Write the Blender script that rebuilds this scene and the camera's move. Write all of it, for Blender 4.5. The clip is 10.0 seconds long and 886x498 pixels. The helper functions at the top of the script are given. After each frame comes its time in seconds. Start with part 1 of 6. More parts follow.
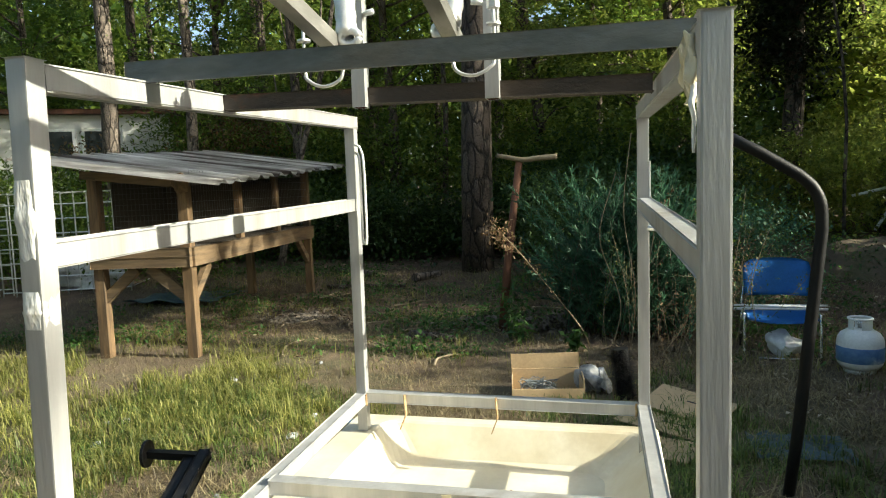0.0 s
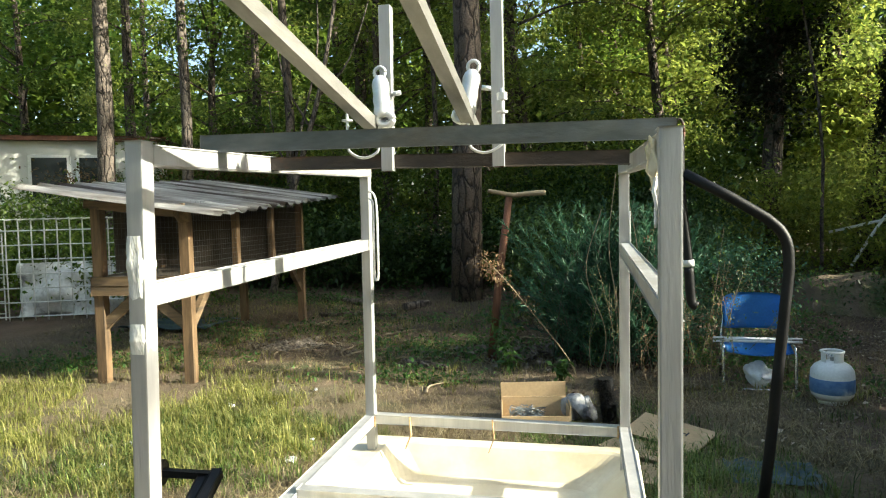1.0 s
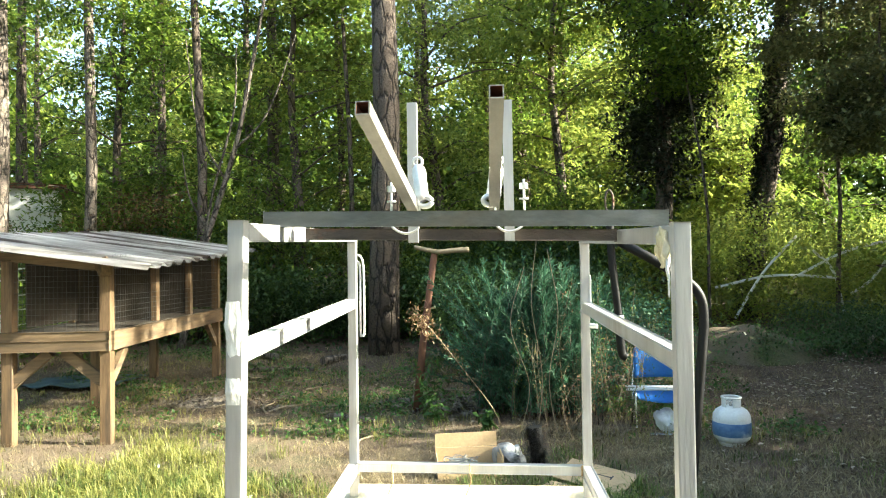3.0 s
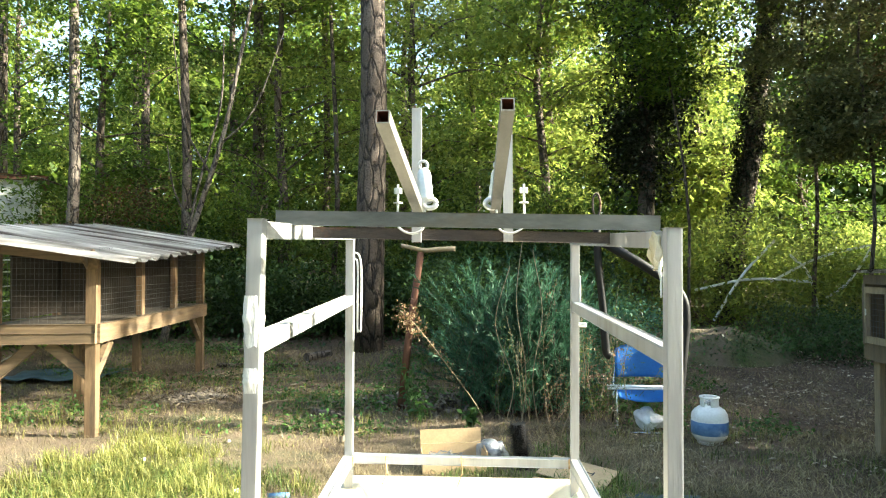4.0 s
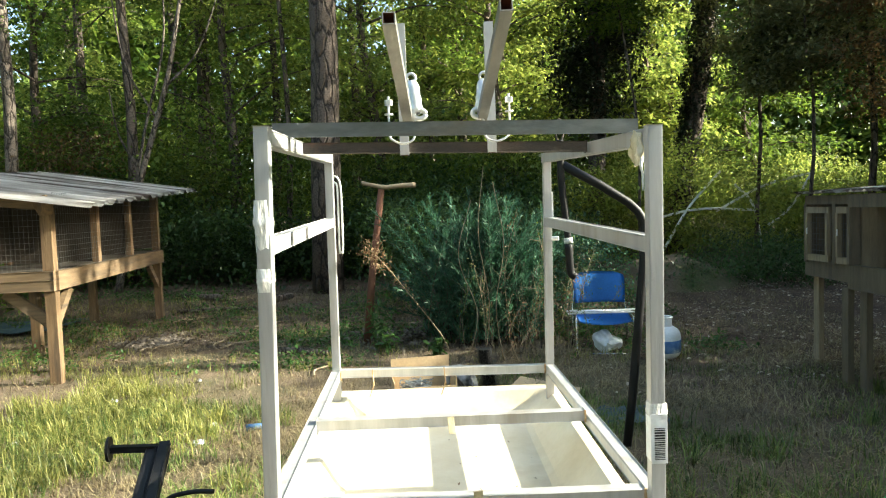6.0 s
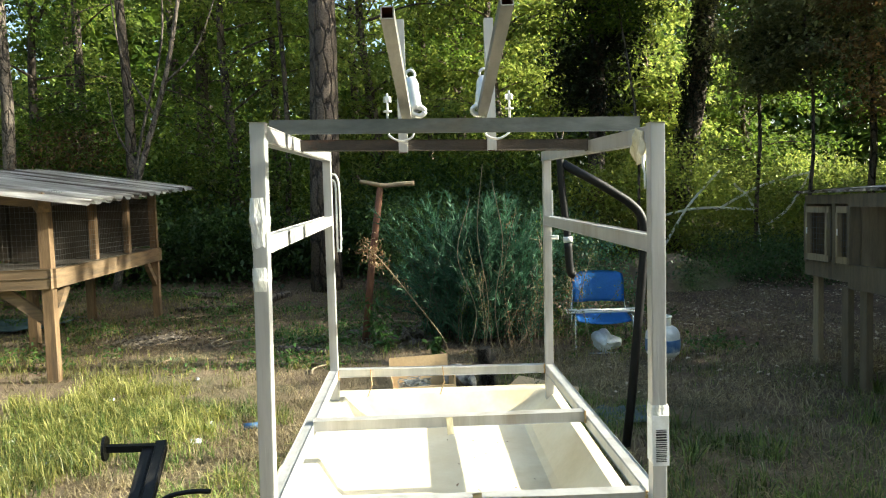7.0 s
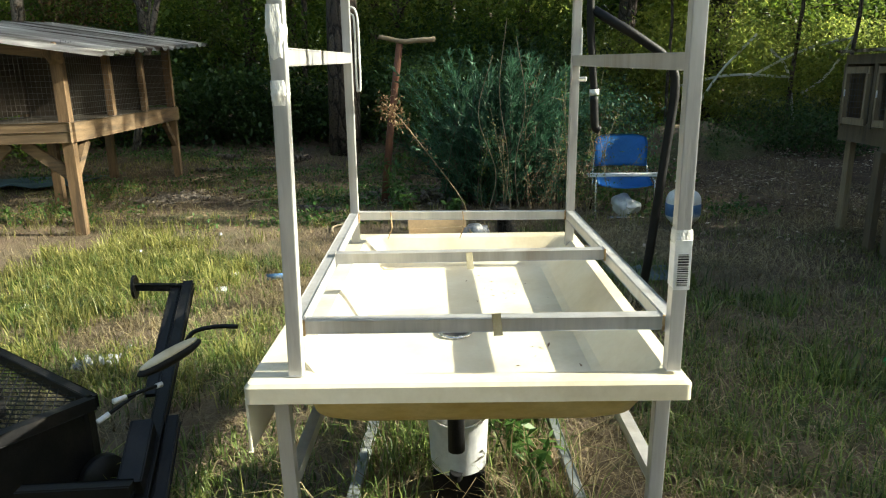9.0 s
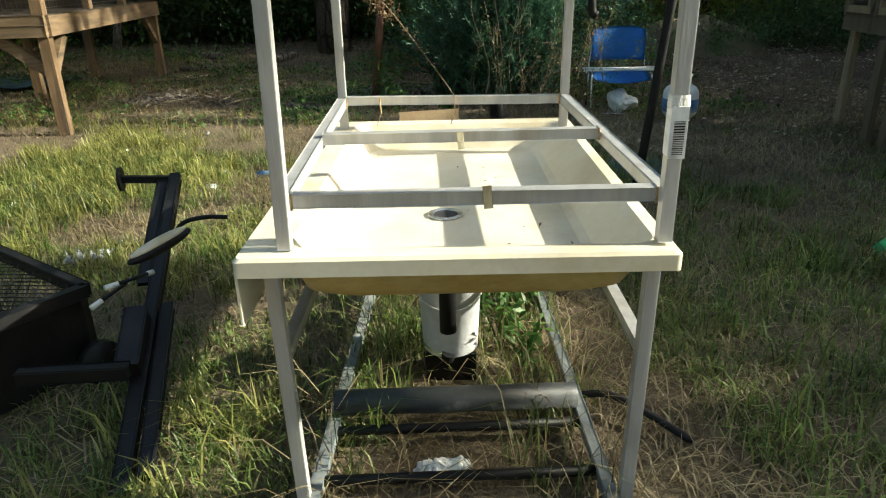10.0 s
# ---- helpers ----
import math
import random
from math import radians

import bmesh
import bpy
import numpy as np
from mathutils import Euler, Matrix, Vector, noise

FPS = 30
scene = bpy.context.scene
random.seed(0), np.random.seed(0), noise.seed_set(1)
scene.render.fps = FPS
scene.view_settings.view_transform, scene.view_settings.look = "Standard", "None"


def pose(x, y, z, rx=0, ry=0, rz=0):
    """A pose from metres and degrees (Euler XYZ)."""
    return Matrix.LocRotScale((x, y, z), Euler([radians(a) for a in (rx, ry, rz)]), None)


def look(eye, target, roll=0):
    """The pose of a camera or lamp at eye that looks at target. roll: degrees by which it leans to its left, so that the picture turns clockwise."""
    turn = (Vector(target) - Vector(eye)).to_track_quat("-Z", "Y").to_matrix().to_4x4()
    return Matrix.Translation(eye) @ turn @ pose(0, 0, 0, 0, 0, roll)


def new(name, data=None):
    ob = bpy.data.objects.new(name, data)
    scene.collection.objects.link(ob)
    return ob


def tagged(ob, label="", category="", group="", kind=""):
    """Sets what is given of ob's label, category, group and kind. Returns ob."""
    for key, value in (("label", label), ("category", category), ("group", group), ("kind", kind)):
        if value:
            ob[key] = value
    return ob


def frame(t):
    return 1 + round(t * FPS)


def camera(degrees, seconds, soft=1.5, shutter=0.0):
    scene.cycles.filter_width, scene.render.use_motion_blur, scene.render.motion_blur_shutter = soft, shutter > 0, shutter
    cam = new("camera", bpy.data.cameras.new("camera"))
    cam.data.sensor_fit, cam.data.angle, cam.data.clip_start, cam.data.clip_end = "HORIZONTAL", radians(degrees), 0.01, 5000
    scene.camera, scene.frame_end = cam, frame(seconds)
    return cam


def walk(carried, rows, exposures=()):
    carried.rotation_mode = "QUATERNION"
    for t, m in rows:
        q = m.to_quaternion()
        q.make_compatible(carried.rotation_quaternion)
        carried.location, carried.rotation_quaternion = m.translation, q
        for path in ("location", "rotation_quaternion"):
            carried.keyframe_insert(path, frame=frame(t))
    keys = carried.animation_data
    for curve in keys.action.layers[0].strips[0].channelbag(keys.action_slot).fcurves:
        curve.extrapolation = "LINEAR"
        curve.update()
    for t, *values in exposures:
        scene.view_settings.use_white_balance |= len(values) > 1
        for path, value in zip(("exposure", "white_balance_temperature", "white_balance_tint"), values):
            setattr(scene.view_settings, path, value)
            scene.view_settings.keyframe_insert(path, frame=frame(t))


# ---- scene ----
cam = camera(66.2, 10.0, soft=1.1)
PATH = [
    (0, (0.665, -0.656, 1.37), (0.181, 1.277, 1.196), -2.3),
    (0.5, (0.656, -0.785, 1.396), (0.243, 1.17, 1.299), -2.5),
    (1, (0.669, -0.878, 1.415), (0.224, 1.069, 1.323), -1.5),
    (1.5, (0.599, -0.947, 1.44), (0.297, 1.03, 1.425), -2.1),
    (2, (0.474, -1.017, 1.449), (0.303, 0.976, 1.458), -1.9),
    (2.5, (0.461, -1.079, 1.45), (0.29, 0.913, 1.507), -1.5),
    (4, (0.412, -1.212, 1.452), (0.311, 0.784, 1.503), -0.1),
    (4.5, (0.378, -1.222, 1.436), (0.308, 0.776, 1.422), -0.9),
    (5, (0.333, -1.245, 1.406), (0.295, 0.754, 1.339), -1.3),
    (5.5, (0.323, -1.302, 1.373), (0.354, 0.695, 1.266), -2.1),
    (7, (0.323, -1.279, 1.371), (0.362, 0.717, 1.25), -1.8),
    (7.5, (0.326, -1.276, 1.373), (0.369, 0.72, 1.265), -1.6),
    (8, (0.319, -1.281, 1.358), (0.342, 0.712, 1.186), -1.5),
    (8.5, (0.318, -1.275, 1.313), (0.332, 0.696, 0.971), -1.7),
    (9, (0.312, -1.265, 1.27), (0.288, 0.674, 0.78), -1.1),
    (9.5, (0.313, -1.254, 1.235), (0.284, 0.643, 0.602), -1.3),
    (10, (0.319, -1.258, 1.197), (0.308, 0.596, 0.446), -1.4),
]
EXPOSURES = [(0, 1.25, 6450, 1), (1.0, 1.68, 6450, 1), (2.5, 2.5, 6450, 1), (4.2, 2.68, 6450, 1), (5.5, 2.3, 6450, 1), (7.5, 1.82, 6450, 1), (8.5, 1.66, 6450, 1), (10, 1.32, 6450, 1)]
walk(cam, [(t, look(eye, target, roll)) for t, eye, target, roll in PATH], EXPOSURES)


# ---- light ----
SUN_EL, SUN_AZ = radians(25.5), radians(-2.0)
world = bpy.data.worlds.new("sky")
scene.world = world
world.use_nodes = True
wn = world.node_tree
sky = wn.nodes.new("ShaderNodeTexSky")
sky.sky_type = "NISHITA"
sky.sun_disc = False
sky.dust_density = 4.0
sky.sun_elevation = SUN_EL
sky.sun_rotation = radians(90) - SUN_AZ
wn.links.new(sky.outputs[0], wn.nodes["Background"].inputs[0])
wn.nodes["Background"].inputs[1].default_value = 0.14
sun_data = bpy.data.lights.new("sun", "SUN")
sun_data.energy, sun_data.angle, sun_data.color = 5.0, radians(0.6), (1.0, 0.92, 0.77)
sun = new("sun", sun_data)
to_sun = Vector((math.cos(SUN_EL) * math.cos(SUN_AZ), math.cos(SUN_EL) * math.sin(SUN_AZ), math.sin(SUN_EL)))
sun.matrix_world = look(to_sun * 60, (0, 0, 0))


# ---- materials ----
def material(name, c1, c2, scale=8.0, rough=0.6, metal=0.0, bump=0.2, stretch=(1, 1, 1), c3=None, fine=60.0, spec=0.5, detail=6.0, deep=0.01, stain=(0.54, 0.68), grit=(0.75, 1.2)):
    """Two colours mixed by a coarse noise, a fine grain over them, stains of a third colour, and a bump."""
    m = bpy.data.materials.new(name)
    m.use_nodes = True
    nt = m.node_tree
    b = nt.nodes["Principled BSDF"]
    co = nt.nodes.new("ShaderNodeTexCoord")
    mp = nt.nodes.new("ShaderNodeMapping")
    mp.inputs["Scale"].default_value = stretch
    nt.links.new(co.outputs["Object"], mp.inputs[0])

    def noise_node(sc, det):
        n = nt.nodes.new("ShaderNodeTexNoise")
        n.inputs["Scale"].default_value, n.inputs["Detail"].default_value, n.inputs["Roughness"].default_value = sc, det, 0.62
        nt.links.new(mp.outputs[0], n.inputs["Vector"])
        return n

    def ramp(src, lo, hi):
        r = nt.nodes.new("ShaderNodeMapRange")
        r.inputs[1].default_value, r.inputs[2].default_value = lo, hi
        nt.links.new(src, r.inputs[0])
        return r.outputs[0]

    def mix(fac, a, bb):
        x = nt.nodes.new("ShaderNodeMix")
        x.data_type = "RGBA"
        nt.links.new(fac, x.inputs[0])
        for sock, v in ((x.inputs[6], a), (x.inputs[7], bb)):
            if isinstance(v, tuple):
                sock.default_value = (*v, 1)
            else:
                nt.links.new(v, sock)
        return x.outputs[2]

    coarse, grain = noise_node(scale, detail), noise_node(fine, 4)
    col = mix(ramp(coarse.outputs[0], 0.35, 0.65), c1, c2)
    if c3:
        blot = noise_node(scale * 0.37, 8)
        col = mix(ramp(blot.outputs[0], *stain), col, c3)
    hsv = nt.nodes.new("ShaderNodeHueSaturation")
    nt.links.new(col, hsv.inputs["Color"])
    nt.links.new(ramp(grain.outputs[0], 0.2, 0.8), hsv.inputs["Value"])
    val = nt.nodes.new("ShaderNodeMapRange")
    val.inputs[3].default_value, val.inputs[4].default_value = grit
    nt.links.new(grain.outputs[0], val.inputs[0])
    nt.links.new(val.outputs[0], hsv.inputs["Value"])
    nt.links.new(hsv.outputs[0], b.inputs["Base Color"])
    rr = nt.nodes.new("ShaderNodeMapRange")
    rr.inputs[3].default_value, rr.inputs[4].default_value = max(0.05, rough - 0.12), min(1, rough + 0.12)
    nt.links.new(coarse.outputs[0], rr.inputs[0])
    nt.links.new(rr.outputs[0], b.inputs["Roughness"])
    b.inputs["Metallic"].default_value = metal
    b.inputs["Specular IOR Level"].default_value = spec
    if bump:
        bp = nt.nodes.new("ShaderNodeBump")
        bp.inputs["Strength"].default_value, bp.inputs["Distance"].default_value = bump, deep
        nt.links.new(grain.outputs[0], bp.inputs["Height"])
        nt.links.new(bp.outputs[0], b.inputs["Normal"])
    return m


def leaf_material(name, dark, light, translucent=0.45, island=True, rough=0.5):
    """Leaf: a colour from a range, different on each leaf, partly translucent."""
    m = bpy.data.materials.new(name)
    m.use_nodes = True
    nt = m.node_tree
    b = nt.nodes["Principled BSDF"]
    geo = nt.nodes.new("ShaderNodeNewGeometry")
    r = nt.nodes.new("ShaderNodeValToRGB")
    r.color_ramp.elements[0].color, r.color_ramp.elements[1].color = (*dark, 1), (*light, 1)
    nt.links.new(geo.outputs["Random Per Island"], r.inputs[0])
    co = nt.nodes.new("ShaderNodeTexCoord")
    n = nt.nodes.new("ShaderNodeTexNoise")
    n.inputs["Scale"].default_value = 1.3
    nt.links.new(co.outputs["Object"], n.inputs["Vector"])
    hs = nt.nodes.new("ShaderNodeHueSaturation")
    mr = nt.nodes.new("ShaderNodeMapRange")
    mr.inputs[1].default_value, mr.inputs[2].default_value, mr.inputs[3].default_value, mr.inputs[4].default_value = 0.3, 0.7, 0.6, 1.35
    nt.links.new(n.outputs[0], mr.inputs[0])
    nt.links.new(mr.outputs[0], hs.inputs["Value"])
    nt.links.new(r.outputs[0], hs.inputs["Color"])
    nt.links.new(hs.outputs[0], b.inputs["Base Color"])
    b.inputs["Roughness"].default_value = rough
    tr = nt.nodes.new("ShaderNodeBsdfTranslucent")
    nt.links.new(hs.outputs[0], tr.inputs[0])
    mx = nt.nodes.new("ShaderNodeMixShader")
    mx.inputs[0].default_value = translucent
    nt.links.new(b.outputs[0], mx.inputs[1])
    nt.links.new(tr.outputs[0], mx.inputs[2])
    nt.links.new(mx.outputs[0], nt.nodes["Material Output"].inputs[0])
    return m


M_ALU = material("aluminium", (0.42, 0.42, 0.425), (0.54, 0.535, 0.53), 22, 0.4, 0.35, 0.06, (1, 1, 0.1), (0.33, 0.30, 0.265), 160, grit=(0.88, 1.08), stain=(0.53, 0.72))
M_GALV = material("dull galvanised tube", (0.20, 0.195, 0.18), (0.30, 0.29, 0.27), 12, 0.5, 0.5, 0.15, (1, 0.3, 1), (0.14, 0.12, 0.10), 90)
M_STEEL = material("dark steel", (0.16, 0.165, 0.16), (0.26, 0.26, 0.25), 11, 0.38, 0.85, 0.2, (0.4, 1, 1), (0.20, 0.15, 0.10), 90)
M_RUST = material("rusty steel", (0.045, 0.04, 0.036), (0.10, 0.075, 0.055), 14, 0.7, 0.2, 0.4, (0.5, 1, 1), (0.26, 0.10, 0.04), 120)
M_WELD = material("rusty weld", (0.30, 0.17, 0.07), (0.48, 0.36, 0.20), 60, 0.8, 0.1, 0.3)
M_RUSTIN = material("rust inside", (0.10, 0.035, 0.02), (0.18, 0.06, 0.03), 30, 0.9, 0.0, 0.3)
M_FIBRE = material("fibreglass", (0.68, 0.61, 0.455), (0.79, 0.745, 0.62), 5, 0.42, 0.0, 0.02, (1, 1, 1), (0.52, 0.44, 0.29), 70, grit=(0.9, 1.06), stain=(0.5, 0.68))
M_FIBRE_UNDER = material("stained fibreglass", (0.48, 0.33, 0.09), (0.64, 0.50, 0.22), 9, 0.6, 0.0, 0.15, (0.6, 1, 1.4), (0.28, 0.19, 0.07), 60)
M_ZINC = material("zinc plated", (0.72, 0.72, 0.72), (0.85, 0.85, 0.84), 20, 0.35, 0.6, 0.1)
M_BLACK = material("black paint", (0.005, 0.005, 0.006), (0.010, 0.010, 0.011), 12, 0.5, 0.0, 0.15, (1, 1, 1), (0.018, 0.016, 0.015), 80, 0.3)
M_FILM = material("plastic film", (0.80, 0.79, 0.76), (0.90, 0.89, 0.86), 16, 0.22, 0.0, 0.6, (1, 1, 0.4), (0.66, 0.64, 0.58), 30)
M_FILM_Y = material("yellowed film", (0.62, 0.55, 0.36), (0.78, 0.72, 0.55), 16, 0.25, 0.0, 0.6, (1, 1, 0.6), (0.45, 0.36, 0.20), 30)
M_LABEL = material("paper label", (0.82, 0.82, 0.82), (0.88, 0.88, 0.88), 10, 0.5, 0.0, 0.05)
# print black, also used for the dark inside of openings
M_INK_AND_HOLE = material("ink", (0.02, 0.02, 0.025), (0.035, 0.035, 0.04), 20, 0.6, 0, 0)
M_WOOD = material("weathered pine", (0.13, 0.08, 0.04), (0.23, 0.145, 0.075), 6, 0.75, 0.0, 0.4, (6, 6, 0.6), (0.075, 0.05, 0.03), 50, stain=(0.48, 0.66))
M_WOODH = material("weathered pine along", (0.13, 0.085, 0.045), (0.22, 0.15, 0.085), 6, 0.75, 0.0, 0.4, (0.6, 0.6, 6), (0.075, 0.055, 0.035), 50, stain=(0.48, 0.66))
M_WOOD_PALE = material("worn door wood", (0.25, 0.19, 0.12), (0.36, 0.28, 0.18), 6, 0.8, 0.0, 0.4, (5, 5, 0.6), (0.12, 0.09, 0.06), 50)
M_WOOD_GREY = material("grey old wood", (0.11, 0.085, 0.055), (0.17, 0.13, 0.085), 6, 0.8, 0.0, 0.4, (5, 5, 0.6), (0.09, 0.07, 0.05), 50)
# streaks hold both stains and light-dark shading of the ribs
M_TIN = material("stained rib-shaded sheet", (0.24, 0.22, 0.20), (0.90, 0.89, 0.87), 3.2, 0.5, 0.0, 0.1, (0.22, 2.6, 1), (0.085, 0.065, 0.055), 25, stain=(0.47, 0.57))
M_WIRE = material("galvanised wire", (0.12, 0.12, 0.12), (0.18, 0.18, 0.175), 20, 0.5, 0.5, 0)
# board colour carries the shade inside the hutches and under the roof
M_SHADEBOARD = material("shade-dark board", (0.05, 0.04, 0.03), (0.08, 0.065, 0.05), 8, 0.85, 0, 0.3)
M_CARD = material("cardboard", (0.50, 0.36, 0.21), (0.57, 0.42, 0.25), 5, 0.85, 0, 0.1, (1, 1, 1), (0.42, 0.29, 0.16), 60)
M_BLUE = material("blue plastic", (0.03, 0.20, 0.62), (0.045, 0.25, 0.70), 6, 0.4, 0, 0.08, (1, 1, 1), (0.10, 0.22, 0.50), 70)
M_WHITE = material("white paint", (0.76, 0.76, 0.75), (0.84, 0.84, 0.83), 7, 0.4, 0, 0.05, (1, 1, 1), (0.60, 0.58, 0.54), 60)
M_BUCKET = material("white bucket plastic", (0.72, 0.73, 0.76), (0.80, 0.81, 0.83), 6, 0.4, 0, 0.05, (1, 1, 1), (0.60, 0.58, 0.52), 50)
M_BAG = material("white film bag", (0.70, 0.71, 0.72), (0.84, 0.85, 0.86), 14, 0.3, 0, 0.5, (1, 1, 1), (0.35, 0.36, 0.37), 30)
M_RUBBISH = material("grey rubbish film", (0.18, 0.19, 0.20), (0.50, 0.51, 0.53), 16, 0.35, 0, 0.5, (1, 1, 1), (0.04, 0.04, 0.05), 30)
M_TANKBLUE = material("tank blue sleeve", (0.05, 0.13, 0.30), (0.12, 0.22, 0.38), 12, 0.45, 0, 0.05, (1, 1, 1), (0.55, 0.58, 0.60), 50)
M_CHROME = material("chromed tube", (0.60, 0.60, 0.60), (0.70, 0.70, 0.70), 20, 0.25, 0.9, 0.05)
M_PIPE = material("dark pipe", (0.035, 0.04, 0.045), (0.07, 0.075, 0.08), 6, 0.45, 0, 0.1, (1, 1, 1), (0.42, 0.43, 0.41), 60)
M_CHIPS = material("bark chips", (0.10, 0.08, 0.06), (0.26, 0.22, 0.175), 10, 0.95, 0, 0.6, (1, 1, 1), (0.06, 0.045, 0.035), 40)
M_PVC = material("grey pipe", (0.13, 0.15, 0.16), (0.26, 0.28, 0.28), 6, 0.5, 0, 0.1, (1, 1, 1), (0.55, 0.56, 0.54), 60)


def bark_material(name, furrow, plate, pale, scale=7.0, tall=0.32):
    """Bark: tall uneven plates with dark furrows between them, paler flakes and fine grain."""
    m = bpy.data.materials.new(name)
    m.use_nodes = True
    nt = m.node_tree
    b = nt.nodes["Principled BSDF"]
    co = nt.nodes.new("ShaderNodeTexCoord")
    mp = nt.nodes.new("ShaderNodeMapping")
    mp.inputs["Scale"].default_value = (1, 1, tall)
    nt.links.new(co.outputs["Object"], mp.inputs[0])
    warp = nt.nodes.new("ShaderNodeTexNoise")
    warp.inputs["Scale"].default_value, warp.inputs["Detail"].default_value = scale * 1.4, 5
    nt.links.new(mp.outputs[0], warp.inputs["Vector"])
    add = nt.nodes.new("ShaderNodeMix")
    add.data_type = "RGBA"
    add.blend_type = "ADD"
    add.inputs[0].default_value = 0.13
    nt.links.new(mp.outputs[0], add.inputs[6])
    nt.links.new(warp.outputs["Color"], add.inputs[7])
    vo = nt.nodes.new("ShaderNodeTexVoronoi")
    vo.feature = "DISTANCE_TO_EDGE"
    vo.inputs["Scale"].default_value = scale
    nt.links.new(add.outputs[2], vo.inputs["Vector"])
    cell = nt.nodes.new("ShaderNodeTexVoronoi")
    cell.inputs["Scale"].default_value = scale
    nt.links.new(add.outputs[2], cell.inputs["Vector"])
    grain = nt.nodes.new("ShaderNodeTexNoise")
    grain.inputs["Scale"].default_value, grain.inputs["Detail"].default_value = 40, 6
    nt.links.new(co.outputs["Object"], grain.inputs["Vector"])

    def ranged(src, lo, hi):
        n = nt.nodes.new("ShaderNodeMapRange")
        n.inputs[1].default_value, n.inputs[2].default_value = lo, hi
        nt.links.new(src, n.inputs[0])
        return n.outputs[0]

    def mix(f, a, c):
        x = nt.nodes.new("ShaderNodeMix")
        x.data_type = "RGBA"
        nt.links.new(f, x.inputs[0])
        for sock, v in ((x.inputs[6], a), (x.inputs[7], c)):
            if isinstance(v, tuple):
                sock.default_value = (*v, 1)
            else:
                nt.links.new(v, sock)
        return x.outputs[2]

    sep = nt.nodes.new("ShaderNodeSeparateColor")
    nt.links.new(cell.outputs["Color"], sep.inputs[0])
    top = mix(sep.outputs[0], plate, pale)
    top = mix(ranged(grain.outputs[0], 0.35, 0.7), mix(ranged(grain.outputs[0], 0.2, 0.5), furrow, plate), top)
    nt.links.new(mix(ranged(vo.outputs["Distance"], 0.01, 0.09), furrow, top), b.inputs["Base Color"])
    b.inputs["Roughness"].default_value = 0.92
    bp = nt.nodes.new("ShaderNodeBump")
    bp.inputs["Strength"].default_value, bp.inputs["Distance"].default_value = 1.0, 0.03
    nt.links.new(ranged(vo.outputs["Distance"], 0.0, 0.14), bp.inputs["Height"])
    nt.links.new(bp.outputs[0], b.inputs["Normal"])
    return m


M_BARK = bark_material("pine bark", (0.028, 0.021, 0.017), (0.10, 0.075, 0.058), (0.20, 0.155, 0.125))
M_BARK_PALE = bark_material("pale bark", (0.045, 0.036, 0.03), (0.13, 0.105, 0.085), (0.26, 0.21, 0.17), 9.0)
M_STICK = material("dead stick", (0.22, 0.17, 0.11), (0.34, 0.27, 0.18), 12, 0.9, 0, 0.4)
M_RUSTPOST = material("rusted post", (0.12, 0.05, 0.03), (0.19, 0.085, 0.05), 12, 0.9, 0, 0.4, (2, 2, 0.6), (0.08, 0.05, 0.04), 60)
M_SIDING = material("pale siding", (0.55, 0.55, 0.52), (0.62, 0.62, 0.59), 2, 0.6, 0, 0.1)
M_GLASS = material("dark window", (0.02, 0.025, 0.03), (0.03, 0.035, 0.04), 2, 0.1, 0, 0)
M_TARP = material("blue tarp", (0.03, 0.06, 0.075), (0.06, 0.10, 0.12), 5, 0.5, 0, 0.3)
M_ASH = material("grey debris", (0.10, 0.092, 0.08), (0.24, 0.22, 0.20), 10, 0.95, 0, 0.6, (1, 1, 1), (0.10, 0.085, 0.07), 40)
M_FOAM = material("white foam", (0.80, 0.79, 0.76), (0.88, 0.87, 0.85), 16, 0.8, 0, 0.4)
M_GREEN = material("green plastic", (0.02, 0.34, 0.10), (0.03, 0.42, 0.14), 9, 0.4, 0, 0.05)

L_FOREST = leaf_material("forest leaf", (0.05, 0.105, 0.018), (0.19, 0.26, 0.038), 0.55)
# lighter, yellower copy of the forest leaf, sunlight put into its colour
L_SUNLIT = leaf_material("sunlit yellow green leaf", (0.13, 0.20, 0.04), (0.38, 0.42, 0.09), 0.6)
# leaf colour darkened to stand for crowns in shade
L_DARK = leaf_material("shade-darkened leaf", (0.014, 0.036, 0.012), (0.05, 0.09, 0.024), 0.35)
L_RUSSET = leaf_material("russet leaf", (0.10, 0.07, 0.03), (0.22, 0.13, 0.05), 0.4)
L_BLUE = leaf_material("blue green needle", (0.035, 0.10, 0.055), (0.11, 0.25, 0.14), 0.4)
L_OLIVE = leaf_material("olive leaf", (0.08, 0.105, 0.04), (0.26, 0.25, 0.11), 0.45)
# near-black leaf: shade of cedar and ivy put into the colour
L_SHADE_BLACK = leaf_material("shade-blackened spray", (0.006, 0.014, 0.006), (0.022, 0.034, 0.012), 0.15)
# darker copy of the forest leaf, undergrowth shade put into its colour
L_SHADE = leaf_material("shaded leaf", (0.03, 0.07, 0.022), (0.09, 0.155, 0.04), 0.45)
# grass colour lightened for the sunlit patch
L_GRASS = leaf_material("grass blade", (0.12, 0.155, 0.03), (0.46, 0.43, 0.14), 0.5)
# darker copy of the grass, shade round the table in its colour
L_GRASS_SHADED = leaf_material("shaded grass blade", (0.04, 0.085, 0.018), (0.26, 0.33, 0.09), 0.45)
L_STRAW = leaf_material("straw", (0.11, 0.08, 0.04), (0.40, 0.33, 0.185), 0.25)
L_LITTER = leaf_material("fallen leaf", (0.10, 0.055, 0.03), (0.34, 0.24, 0.15), 0.15)
